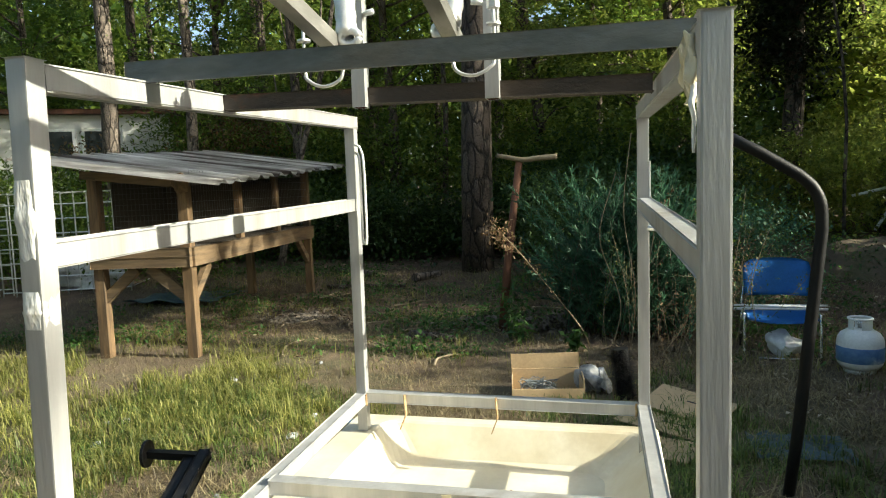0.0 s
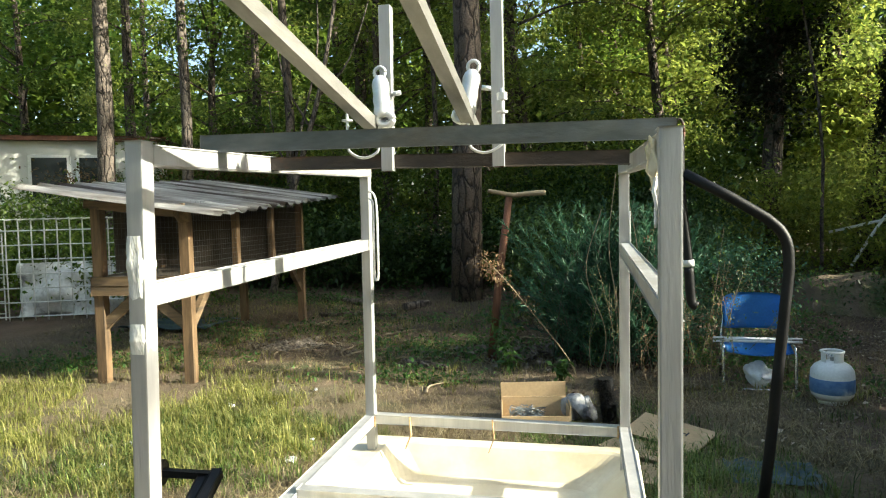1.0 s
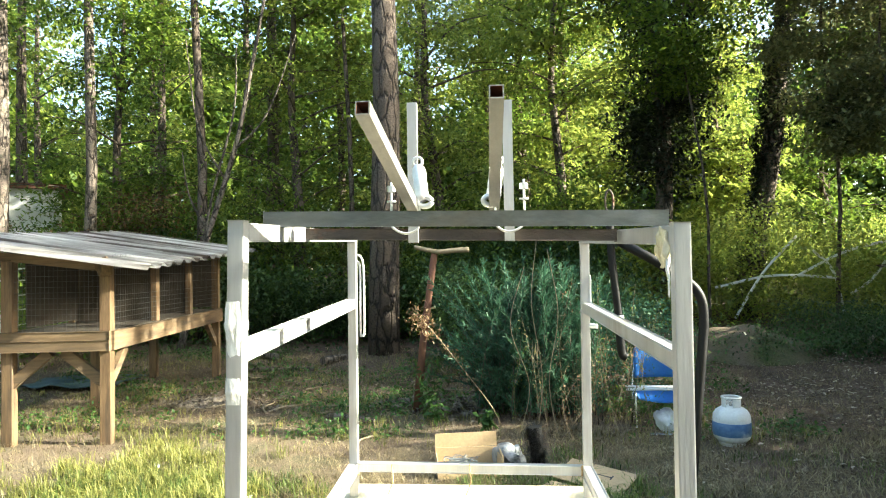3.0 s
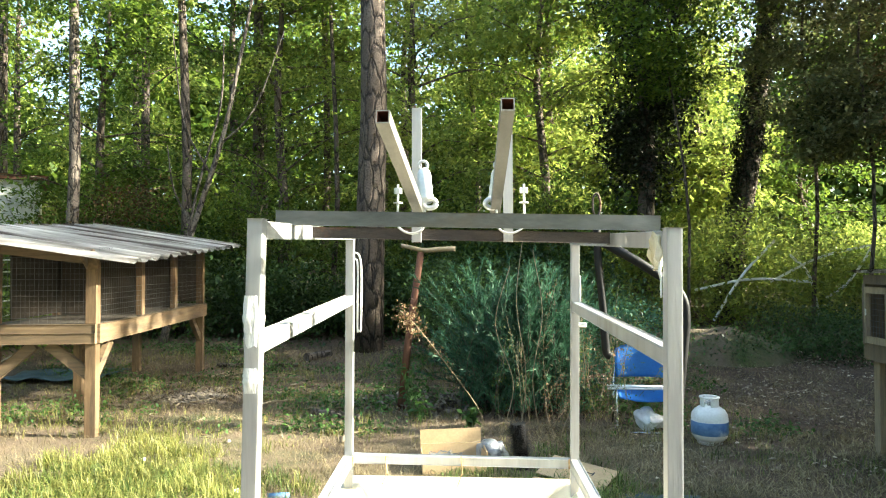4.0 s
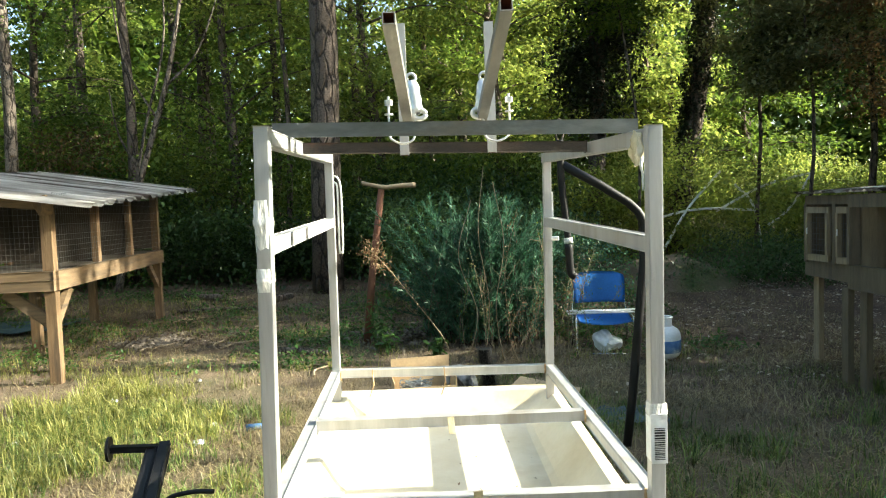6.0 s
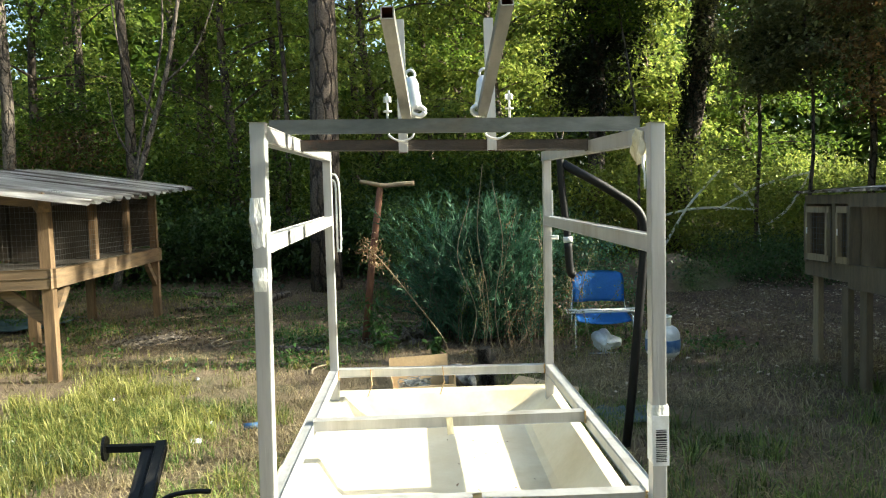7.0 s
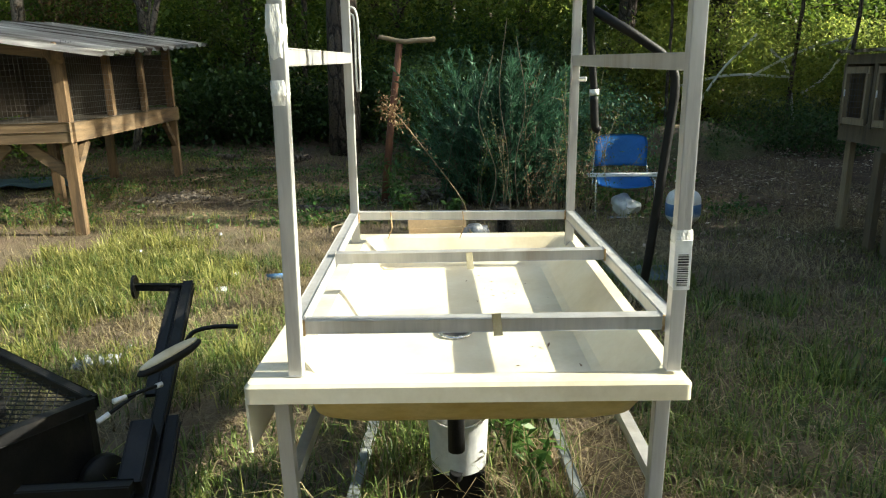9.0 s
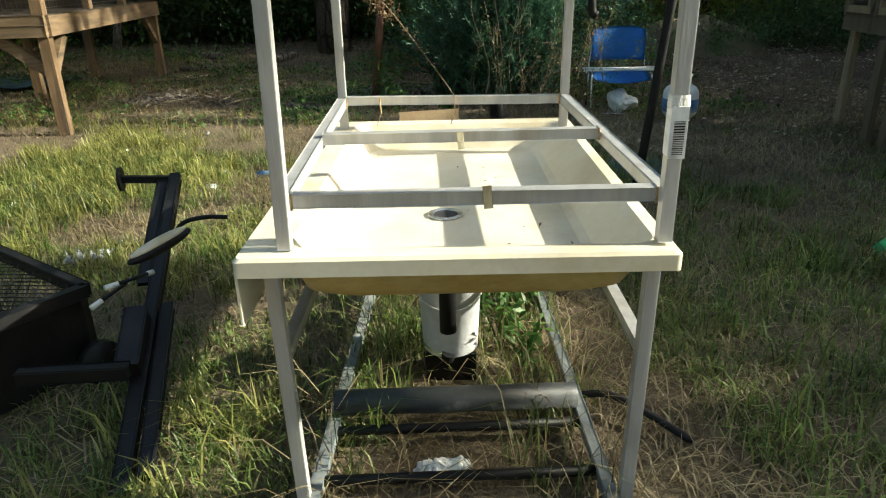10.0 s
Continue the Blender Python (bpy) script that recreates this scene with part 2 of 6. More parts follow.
L_PALE = leaf_material("pale fallen leaf", (0.16, 0.10, 0.065), (0.66, 0.56, 0.44), 0.1)
L_DRYWEED = leaf_material("dry weed", (0.16, 0.10, 0.05), (0.32, 0.21, 0.11), 0.3)
L_WEED = leaf_material("weed leaf", (0.04, 0.11, 0.02), (0.12, 0.22, 0.05), 0.4)


def ground_material():
    m = bpy.data.materials.new("yard ground")
    m.use_nodes = True
    nt = m.node_tree
    b = nt.nodes["Principled BSDF"]
    co = nt.nodes.new("ShaderNodeTexCoord")

    def nz(sc, det=6):
        n = nt.nodes.new("ShaderNodeTexNoise")
        n.inputs["Scale"].default_value, n.inputs["Detail"].default_value, n.inputs["Roughness"].default_value = sc, det, 0.65
        nt.links.new(co.outputs["Object"], n.inputs["Vector"])
        return n.outputs[0]

    def mr(src, lo, hi):
        r = nt.nodes.new("ShaderNodeMapRange")
        r.inputs[1].default_value, r.inputs[2].default_value = lo, hi
        nt.links.new(src, r.inputs[0])
        return r.outputs[0]

    def mix(f, a, c):
        x = nt.nodes.new("ShaderNodeMix")
        x.data_type = "RGBA"
        nt.links.new(f, x.inputs[0])
        for s, v in ((x.inputs[6], a), (x.inputs[7], c)):
            if isinstance(v, tuple):
                s.default_value = (*v, 1)
            else:
                nt.links.new(v, s)
        return x.outputs[2]

    dirt = mix(mr(nz(0.8), 0.4, 0.6), (0.12, 0.086, 0.058), (0.20, 0.145, 0.095))
    straw = mix(mr(nz(45, 3), 0.35, 0.7), (0.09, 0.07, 0.042), (0.22, 0.175, 0.105))
    soil = mix(mr(nz(1.7), 0.42, 0.58), dirt, straw)
    green = mix(mr(nz(30, 4), 0.35, 0.65), (0.022, 0.034, 0.009), (0.09, 0.11, 0.03))
    out = mix(mr(nz(0.7, 10), 0.50, 0.64), soil, green)
    at = nt.nodes.new("ShaderNodeAttribute")
    at.attribute_name = "bare"
    red = mix(mr(nz(2.2, 8), 0.4, 0.62), (0.06, 0.036, 0.025), (0.13, 0.08, 0.053))
    red = mix(mr(nz(55, 3), 0.6, 0.72), red, (0.20, 0.15, 0.105))
    out = mix(at.outputs["Fac"], out, red)
    nt.links.new(out, b.inputs["Base Color"])
    b.inputs["Roughness"].default_value = 0.95
    bp = nt.nodes.new("ShaderNodeBump")
    bp.inputs["Strength"].default_value, bp.inputs["Distance"].default_value = 0.7, 0.03
    nt.links.new(nz(38, 5), bp.inputs["Height"])
    nt.links.new(bp.outputs[0], b.inputs["Normal"])
    return m


M_GROUND = ground_material()


# ---- builders ----
def finish(name, bm, mat, parent=None, smooth=False):
    me = bpy.data.meshes.new(name)
    bm.to_mesh(me)
    bm.free()
    for mm in (mat if isinstance(mat, (list, tuple)) else [mat]):
        me.materials.append(mm)
    if smooth:
        me.polygons.foreach_set("use_smooth", [True] * len(me.polygons))
    ob = new(name, me)
    if parent:
        ob.parent = parent
    return ob


def part(name, bm, mat, parent, label="", smooth=False):
    ob = finish(name, bm, mat, parent, smooth)
    if label:
        ob["label"] = label
    return ob


def thing(name, label, category, at=(0, 0, 0), group="", turn=0.0):
    ob = new(name)
    ob.empty_display_size = 0.05
    ob.matrix_basis = pose(*at, 0, 0, turn)
    return tagged(ob, label, category, group)


def box(bm, lo, hi, bev=0.0):
    """A box from corner lo to corner hi, with bevelled edges."""
    r = bmesh.ops.create_cube(bm, size=1.0)
    lo, hi = Vector(lo), Vector(hi)
    for v in r["verts"]:
        v.co = Vector([lo[i] + (v.co[i] + 0.5) * (hi[i] - lo[i]) for i in range(3)])
    if bev:
        es = list({e for v in r["verts"] for e in v.link_edges})
        bmesh.ops.bevel(bm, geom=es, offset=bev, segments=2, affect="EDGES", profile=0.6)
    return bm


def axes(p0, p1):
    d = (Vector(p1) - Vector(p0))
    n = d.normalized()
    up = Vector((0, 0, 1)) if abs(n.z) < 0.9 else Vector((0, 1, 0))
    a = n.cross(up).normalized()
    return d.length, n, a, a.cross(n).normalized()


def bar(bm, p0, p1, w, h, bev=0.0025):
    """A bar of width w (sideways) and height h between two points."""
    L, n, a, b = axes(p0, p1)
    r = bmesh.ops.create_cube(bm, size=1.0)
    mid = (Vector(p0) + Vector(p1)) / 2
    for v in r["verts"]:
        v.co = mid + n * v.co.x * L + a * v.co.y * w + b * v.co.z * h
    if bev:
        es = list({e for v in r["verts"] for e in v.link_edges})
        bmesh.ops.bevel(bm, geom=es, offset=bev, segments=2, affect="EDGES", profile=0.7)
    return bm


def hollow(bm, p0, p1, w, h, wall=0.003):
    """A hollow rectangular tube, open at both ends."""
    L, n, a, b = axes(p0, p1)
    rings = []
    for p in (Vector(p0), Vector(p1)):
        for k in (0.5, 0.5 - wall / w):
            rings.append([bm.verts.new(p + a * sx * w * k + b * sz * h * k) for sx, sz in ((-1, -1), (1, -1), (1, 1), (-1, 1))])
    o0, i0, o1, i1 = rings
    inner = []
    for k in range(4):
        j = (k + 1) % 4
        bm.faces.new((o0[k], o0[j], o1[j], o1[k]))
        inner.append(bm.faces.new((i0[j], i0[k], i1[k], i1[j])))
        bm.faces.new((o0[j], o0[k], i0[k], i0[j]))
        bm.faces.new((o1[k], o1[j], i1[j], i1[k]))
    for f in inner:
        f.material_index = 1
    bmesh.ops.recalc_face_normals(bm, faces=bm.faces)
    return bm


def rod(bm, pts, r, seg=8, r1=None, caps=True):
    """A round tube swept along points; r1 is the radius at its end."""
    pts = [Vector(p) for p in pts]
    n = len(pts)
    rings, a = [], None
    for i, p in enumerate(pts):
        d = (pts[min(i + 1, n - 1)] - pts[max(i - 1, 0)]).normalized()
        if a is None:
            a = d.cross(Vector((0, 0, 1)) if abs(d.z) < 0.9 else Vector((0, 1, 0))).normalized()
        else:
            a = (a - d * a.dot(d)).normalized()
        b = d.cross(a)
        rr = r if r1 is None else r + (r1 - r) * i / max(1, n - 1)
        rings.append([bm.verts.new(p + (a * math.cos(2 * math.pi * k / seg) + b * math.sin(2 * math.pi * k / seg)) * rr) for k in range(seg)])
    for u, v in zip(rings, rings[1:]):
        for k in range(seg):
            bm.faces.new((u[k], u[(k + 1) % seg], v[(k + 1) % seg], v[k]))
    if caps and seg > 2:
        bm.faces.new(rings[0][::-1])
        bm.faces.new(rings[-1])
    return bm


def lathe(bm, profile, seg=28, at=(0, 0, 0)):
    """A body of revolution about z from (radius, height) pairs."""
    rings = [[bm.verts.new((at[0] + r * math.cos(2 * math.pi * k / seg), at[1] + r * math.sin(2 * math.pi * k / seg), at[2] + z)) for k in range(seg)] for r, z in profile]
    for u, v in zip(rings, rings[1:]):
        for k in range(seg):
            bm.faces.new((u[k], u[(k + 1) % seg], v[(k + 1) % seg], v[k]))
    bm.faces.new(rings[0][::-1])
    bm.faces.new(rings[-1])
    return bm


def smooth_path(pts, n=8):
    """Catmull-Rom points through pts."""
    P = [Vector(p) for p in pts]
    P = [2 * P[0] - P[1]] + P + [2 * P[-1] - P[-2]]
    out = []
    for i in range(1, len(P) - 2):
        for k in range(n):
            t = k / n
            out.append(0.5 * (2 * P[i] + (P[i + 1] - P[i - 1]) * t + (2 * P[i - 1] - 5 * P[i] + 4 * P[i + 1] - P[i + 2]) * t * t + (3 * P[i] - P[i - 1] - 3 * P[i + 1] + P[i + 2]) * t ** 3))
    out.append(P[-2])
    return out


def crumple(bm, amount, scale, seed=0):
    for v in bm.verts:
        v.co += noise.noise_vector(v.co * scale + Vector((seed, seed * 2, 0))) * amount
    return bm


def mesh_object(name, verts, faces, mat, parent=None):
    me = bpy.data.meshes.new(name)
    me.from_pydata(verts, [], faces)
    me.materials.append(mat)
    ob = new(name, me)
    if parent:
        ob.parent = parent
    return ob


def fast_mesh(name, V, per, mat, parent=None):
    """A mesh of many equal pieces: V is (pieces, verts, 3); per lists the faces of one piece (all triangles, or all quads)."""
    n, k = V.shape[:2]
    F = np.array(per)
    faces = (np.arange(n)[:, None, None] * k + F[None]).reshape(-1, F.shape[1])
    me = bpy.data.meshes.new(name)
    me.vertices.add(n * k)
    me.vertices.foreach_set("co", V.reshape(-1).astype(np.float32))
    me.loops.add(faces.size)
    me.loops.foreach_set("vertex_index", faces.reshape(-1).astype(np.int32))
    me.polygons.add(len(faces))
    me.polygons.foreach_set("loop_start", np.arange(0, faces.size, F.shape[1], dtype=np.int32))
    me.update(calc_edges=True)
    me.materials.append(mat)
    ob = new(name, me)
    if parent:
        ob.parent = parent
    return ob


RNG = np.random.default_rng(7)


def leaves(P, size, flat=0.5, rng=RNG, aspect=0.55):
    """Leaf pieces at points P: kite of four corners with a fold, random turn; flat 1 lies level."""
    n = len(P)
    az = rng.uniform(0, 2 * np.pi, n)
    tilt = rng.normal(0, 1.0, n) * (1 - flat) + rng.normal(-0.25, 0.3, n)
    d = np.stack([np.cos(az) * np.cos(tilt), np.sin(az) * np.cos(tilt), np.sin(tilt)], 1)
    side = np.stack([-np.sin(az), np.cos(az), rng.normal(0, 0.6 * (1 - flat) + 0.1, n)], 1)
    side /= np.linalg.norm(side, axis=1)[:, None]
    s = size * rng.uniform(0.6, 1.35, n)[:, None]
    nrm = np.cross(d, side)
    V = np.stack([P, P + d * s * 0.5 + side * s * aspect * 0.5 + nrm * s * 0.08, P + d * s - nrm * s * 0.1, P + d * s * 0.5 - side * s * aspect * 0.5 + nrm * s * 0.08], 1)
    return V


QUAD = [(0, 1, 2, 3)]


def gz(x, y):
    """Height of the ground: level round the table, rising gently towards the back and the far side."""
    far = max(0.0, y - 6.5)
    rise = 0.055 * far if far < 25 else 1.375 + 0.01 * (far - 25)
    r = math.hypot(x, y - 3)
    bumps = 0.02 * noise.noise(Vector((x * 0.9, y * 0.9, 0.3))) + 0.05 * min(1, r / 12) * noise.noise(Vector((x * 0.25, y * 0.25, 4)))
    return rise + bumps * min(1, max(0.12, (r - 2.2) / 2))


def bare_dirt(x, y):
    """1 on the bare red dirt of the path and the back of the yard and on ground darkened for the hutch's shade, 0 on
    the grass, with a ragged edge.
    """
    n = 0.9 * noise.noise(Vector((x * 0.9, y * 0.9, 17))) + 0.5 * noise.noise(Vector((x * 3, y * 3, 6)))
    soft = lambda q: 0.5 + 0.5 * math.tanh(q / 2)
    # second term: dark soil standing for shade by the grey hutch
    path = max(soft((x - 2.0) * 1.2 + (y - 5.2) * 1.5 + 2.2 * n), soft((x - 2.3) * 3.0 + (y - 2.6) * 0.8 + 2.2 * n))
    yard = soft((y - 5.3) * 2.0 + 3.0 * n)
    return max(path, 0.75 * yard)


# ---- ground ----
def build_ground():
    ax = list(np.arange(-9, 9.01, 0.14))
    for k in range(22):
        ax.append(ax[-1] + 0.2 * 1.38 ** k)
        ax.insert(0, ax[0] - 0.2 * 1.38 ** k)
    ay = list(np.arange(-4, 14.01, 0.14))
    for k in range(22):
        ay.append(ay[-1] + 0.2 * 1.38 ** k)
        ay.insert(0, ay[0] - 0.2 * 1.38 ** k)
    verts = [(x, y, gz(x, y)) for y in ay for x in ax]
    n = len(ax)
    faces = [(j * n + i, j * n + i + 1, (j + 1) * n + i + 1, (j + 1) * n + i) for j in range(len(ay) - 1) for i in range(n - 1)]
    ob = mesh_object("ground", verts, faces, M_GROUND)
    ob.data.polygons.foreach_set("use_smooth", [True] * len(faces))
    bare = ob.data.attributes.new("bare", "FLOAT", "POINT")
    bare.data.foreach_set("value", [bare_dirt(v[0], v[1]) for v in verts])
    return tagged(ob, "trampled yard ground of red-brown dirt, straw and patchy grass", "ground", kind="structure")


build_ground()


# ---- metal frame standing in the sink ----
S = 0.028


def build_frame():
    f = thing("metal_frame", "welded square-tube aluminium frame standing in a sink", "frame", (0.36, 0.55, 0.695))
    o = Vector((0.36, 0.55, 0.695))

    def tube(name, p0, p1, w=S, h=S, mat=M_ALU, label=""):
        return part(name, bar(bmesh.new(), Vector(p0) - o, Vector(p1) - o, w, h), mat, f, label)

    tube("post", (-0.003, 0.0, 0.697), (0.0115, 0.006, 1.539))
    tube("post", (0.7495, 0.0, 0.697), (0.758, 0.012, 1.519))
    tube("post", (-0.03, 1.115, 0.612), (-0.026, 1.115, 1.55))
    tube("post", (0.735, 1.115, 0.612), (0.743, 1.115, 1.528))
    tube("top_rail", (0.011, 0.022, 1.519), (-0.026, 1.131, 1.562))
    tube("top_rail", (0.758, 0.028, 1.499), (0.742, 1.131, 1.541))
    tube("middle_rail", (0.006, 0.02, 1.311), (-0.028, 1.0995, 1.338))
    tube("middle_rail", (0.758, 0.024, 1.290), (0.743, 1.0995, 1.316))
    tube("lower_rail", (-0.006, 0.016, 0.783), (-0.03, 1.0995, 0.793))
    tube("lower_rail", (0.752, 0.016, 0.783), (0.735, 1.0995, 0.79))
    tube("cross_rail", (0.012, 0.04, 0.784), (0.735, 0.04, 0.784))
    tube("cross_rail", (-0.003, 0.53, 0.797), (0.727, 0.53, 0.797))
    tube("cross_rail", (-0.014, 1.115, 0.797), (0.719, 1.115, 0.788))
    tube("cross_rail", (0.006, 0.435, 1.536), (0.728, 0.445, 1.519), 0.028, 0.026, M_RUST, "rusty dark steel cross rail")
    # small straps hanging from the cross rails
    for x, y in ((0.10, 1.095), (0.355, 1.095), (0.36, 0.512), (0.40, 0.021)):
        bm = bmesh.new()
        bar(bm, Vector((x, y, 0.81)) - o, Vector((x + 0.004, y - 0.004, 0.755 if y > 1 else 0.765)) - o, 0.003 if y > 1 else 0.018, 0.016 if y > 1 else 0.003, 0.001)
        if y > 1:
            bar(bm, Vector((x + 0.004, y - 0.004, 0.756)) - o, Vector((x - 0.012, y - 0.012, 0.715)) - o, 0.003, 0.013, 0.001)
        part("strap", bm, M_WELD if y > 1 else M_FILM_Y, f)
    # weld beads
    for x, y, z in ((0.736, 0.04, 0.784), (0.727, 0.53, 0.797), (0.717, 1.115, 0.79), (-0.014, 1.115, 0.79), (0.012, 0.04, 0.784)):
        bm = bmesh.new()
        rod(bm, [Vector((x, y - 0.0165, z + k * 0.0055 - 0.0165)) - o + Vector((noise.noise(Vector((k * 3, x, y))) * 0.002, 0, 0)) for k in range(7)], 0.003, 6)
        part("weld", bm, M_WELD, f)

    def wrap(p, height, size, mat, label, seed, amount=0.006):
        bm = bmesh.new()
        seg, lv = 20, 14
        rings = []
        for j in range(lv):
            z = height * j / (lv - 1)
            fade = math.sin(math.pi * j / (lv - 1))
            sw = size * (1.0 + (0.05 + 0.12 * noise.noise(Vector((seed, j * 0.6, 1)))) * fade)
            ring = []
            for k in range(seg):
                a = 2 * math.pi * k / seg
                c, s_ = math.cos(a), math.sin(a)
                q = 1 / max(abs(c), abs(s_))
                w_ = sw * q + amount * (0.4 + noise.noise(Vector((c * 2 + seed, s_ * 2, z * 22)))) * abs(noise.noise(Vector((seed, z * 11, a)))) * 2 * fade
                ring.append(bm.verts.new(Vector(p) - o + Vector((c * w_, s_ * w_, z))))
            rings.append(ring)
        for u, v in zip(rings, rings[1:]):
            for k in range(seg):
                bm.faces.new((u[k], u[(k + 1) % seg], v[(k + 1) % seg], v[k]))
        part("plastic_wrap", bm, mat, f, label, True)

    wrap((0.0065, 0.005, 1.30), 0.10, 0.0143, M_FILM, "torn clear plastic film round the post", 3, 0.005)
    wrap((0.0055, 0.004, 1.225), 0.045, 0.0143, M_FILM, "torn clear plastic film round the post", 9)
    # film caught where the rail meets the post
    bm = bmesh.new()
    bmesh.ops.create_uvsphere(bm, u_segments=20, v_segments=12, radius=1)
    for v in bm.verts:
        v.co = Vector((v.co.x * 0.007, v.co.y * 0.04, v.co.z * 0.034))
    crumple(bm, 0.012, 55, 4)
    for v in bm.verts:
        v.co += Vector((0.743, 0.066, 1.478)) - o
    part("plastic_wrap", bm, M_FILM_Y, f, "yellowed crumpled plastic film", True)
    bm = bmesh.new()
    rod(bm, smooth_path([Vector(p) - o for p in ((0.7435, 0.038, 1.46), (0.7405, 0.03, 1.44), (0.7415, 0.026, 1.42), (0.741, 0.024, 1.395))], 5), 0.004, 6, 0.0015)
    crumple(bm, 0.002, 60)
    part("plastic_wrap", bm, M_FILM, f, "strip of clear plastic film", True)
    # barcode label in film on the front post
    bm = bmesh.new()
    box(bm, Vector((0.7365, -0.0165, 0.866)) - o, Vector((0.7675, -0.0145, 0.963)) - o, 0.0005)
    box(bm, Vector((0.7355, -0.0150, 0.870)) - o, Vector((0.7372, 0.014, 0.960)) - o, 0.0005)
    crumple(bm, 0.0012, 50)
    lab = part("barcode_label", bm, M_LABEL, f, "white paper barcode label under clear film")
    z = 0.874
    i = 0
    while z < 0.935:
        w = (0.0012, 0.0022, 0.0032)[int(abs(noise.noise(Vector((i * 7.7, 2, 1)))) * 30) % 3]
        bm = bmesh.new()
        box(bm, Vector((0.742, -0.0185, z)) - o, Vector((0.762, -0.0170, z + w)) - o)
        part("bar_mark", bm, M_INK_AND_HOLE, lab)
        z += w + 0.0022
        i += 1
    wrap((0.752, 0.002, 0.953), 0.03, 0.0160, M_FILM, "torn clear plastic film round the post", 15)
    # loop of cord hanging at the back posts
    bm = bmesh.new()
    rod(bm, smooth_path([Vector(p) - o for p in ((-0.008, 1.095, 1.50), (0.008, 1.09, 1.49), (0.016, 1.09, 1.44), (0.015, 1.09, 1.25), (0.008, 1.09, 1.235), (0.003, 1.092, 1.25), (0.004, 1.092, 1.45), (-0.008, 1.095, 1.48))], 5), 0.0035, 6)
    part("cord", bm, M_FILM, f, "loop of pale cord", True)
    bm = bmesh.new()
    bar(bm, Vector((0.757, 1.10, 1.42)) - o, Vector((0.757, 1.10, 1.31)) - o, 0.004, 0.016, 0.001)
    part("latch_plate", bm, M_WHITE, f)
    bm = bmesh.new()
    rod(bm, [Vector(p) - o for p in ((0.753, 1.10, 1.255), (0.775, 1.09, 1.255))], 0.008, 8)
    part("bolt", bm, M_ZINC, f)
    return f


build_frame()

# loose steel bar lying across the top rails
top_bar = thing("steel_bar", "loose dark steel angle bar lying across the frame's rails", "bar", (0.38, 0.22, 1.556))
part("web", bar(bmesh.new(), (-0.395, -0.009, 0.0), (0.405, -0.026, -0.0165), 0.005, 0.031, 0.001), M_STEEL, top_bar)
part("flange", bar(bmesh.new(), (-0.395, 0.0065, 0.0125), (0.405, -0.0105, -0.004), 0.025, 0.005, 0.001), M_STEEL, top_bar)


def build_bracket(x, y, base, lean, s, rise):
    """Upright tube with an arm towards the viewer, held to the bar by a U-bolt and a turnbuckle."""
    b = thing("arm_bracket", "aluminium upright with a sloping arm, bolted to the bars", "bracket", (x, y, 1.51), "arm brackets on the bars")
    part("upright", hollow(bmesh.new(), (0, 0, 0.0), (0.0, 0.01, 0.325), 0.0225, 0.0225, 0.002), [M_ALU, M_RUSTIN], b)
    part("arm", hollow(bmesh.new(), (base, -0.085, 0.062), (lean, -0.605, rise), 0.0215, 0.0215, 0.002), [M_GALV, M_RUSTIN], b, "dull grey square tube, rusty inside")
    # U-bolt hooked under the loose bar, one leg a threaded rod, the other in a clamp barrel
    pts = [(-0.028 * s, -0.148, 0.122), (-0.028 * s, -0.148, 0.04), (-0.022 * s, -0.15, 0.024), (0.0, -0.152, 0.014), (0.022 * s, -0.15, 0.02), (0.03 * s, -0.148, 0.036), (0.032 * s, -0.145, 0.09)]
    part("u_bolt", rod(bmesh.new(), smooth_path(pts, 5), 0.0026, 8), M_ZINC, b, "", True)
    part("nut", rod(bmesh.new(), [(-0.028 * s, -0.148, 0.102), (-0.028 * s, -0.148, 0.114)], 0.009, 6), M_ZINC, b)
    part("washer", rod(bmesh.new(), [(-0.028 * s, -0.148, 0.080), (-0.028 * s, -0.148, 0.083)], 0.010, 14), M_ZINC, b)
    bm = bmesh.new()
    p0, p1 = Vector((0.036 * s, -0.14, 0.082)), Vector((0.026 * s, -0.12, 0.160))
    prof = [(0.0, 0.010), (0.05, 0.015), (0.12, 0.0165), (0.3, 0.0145), (0.42, 0.016), (0.55, 0.0145), (0.8, 0.016), (0.92, 0.0135), (1.0, 0.008)]
    for (ta, ra), (tb, rb) in zip(prof, prof[1:]):
        rod(bm, [p0.lerp(p1, ta), p0.lerp(p1, tb)], ra, 14, rb, caps=False)
    bmesh.ops.remove_doubles(bm, verts=bm.verts[:], dist=0.0003)
    part("clamp_barrel", bm, M_ZINC, b, "bright zinc-plated clamp barrel", True)
    ring = [(0.042 * s + 0.014 * math.cos(a), -0.145, 0.080 + 0.010 * math.sin(a)) for a in [2 * math.pi * k / 14 for k in range(15)]]
    part("ring", rod(bmesh.new(), ring, 0.006, 8), M_ZINC, b, "", True)
    ring = [(0.025 * s + 0.010 * math.cos(a), -0.118, 0.168 + 0.010 * math.sin(a)) for a in [2 * math.pi * k / 14 for k in range(15)]]
    part("ring", rod(bmesh.new(), ring, 0.0035, 8), M_ZINC, b, "", True)
    bm = bmesh.new()
    rod(bm, [(0.012 * s, -0.002, 0.15), (0.03 * s, -0.004, 0.152)], 0.005, 8)
    part("pin", bm, M_ZINC, b, "", True)
    return b


build_bracket(0.266, 0.42, 0.016, 0.002, 1, 0.171)
build_bracket(0.486, 0.427, -0.034, -0.027, -1, 0.189)


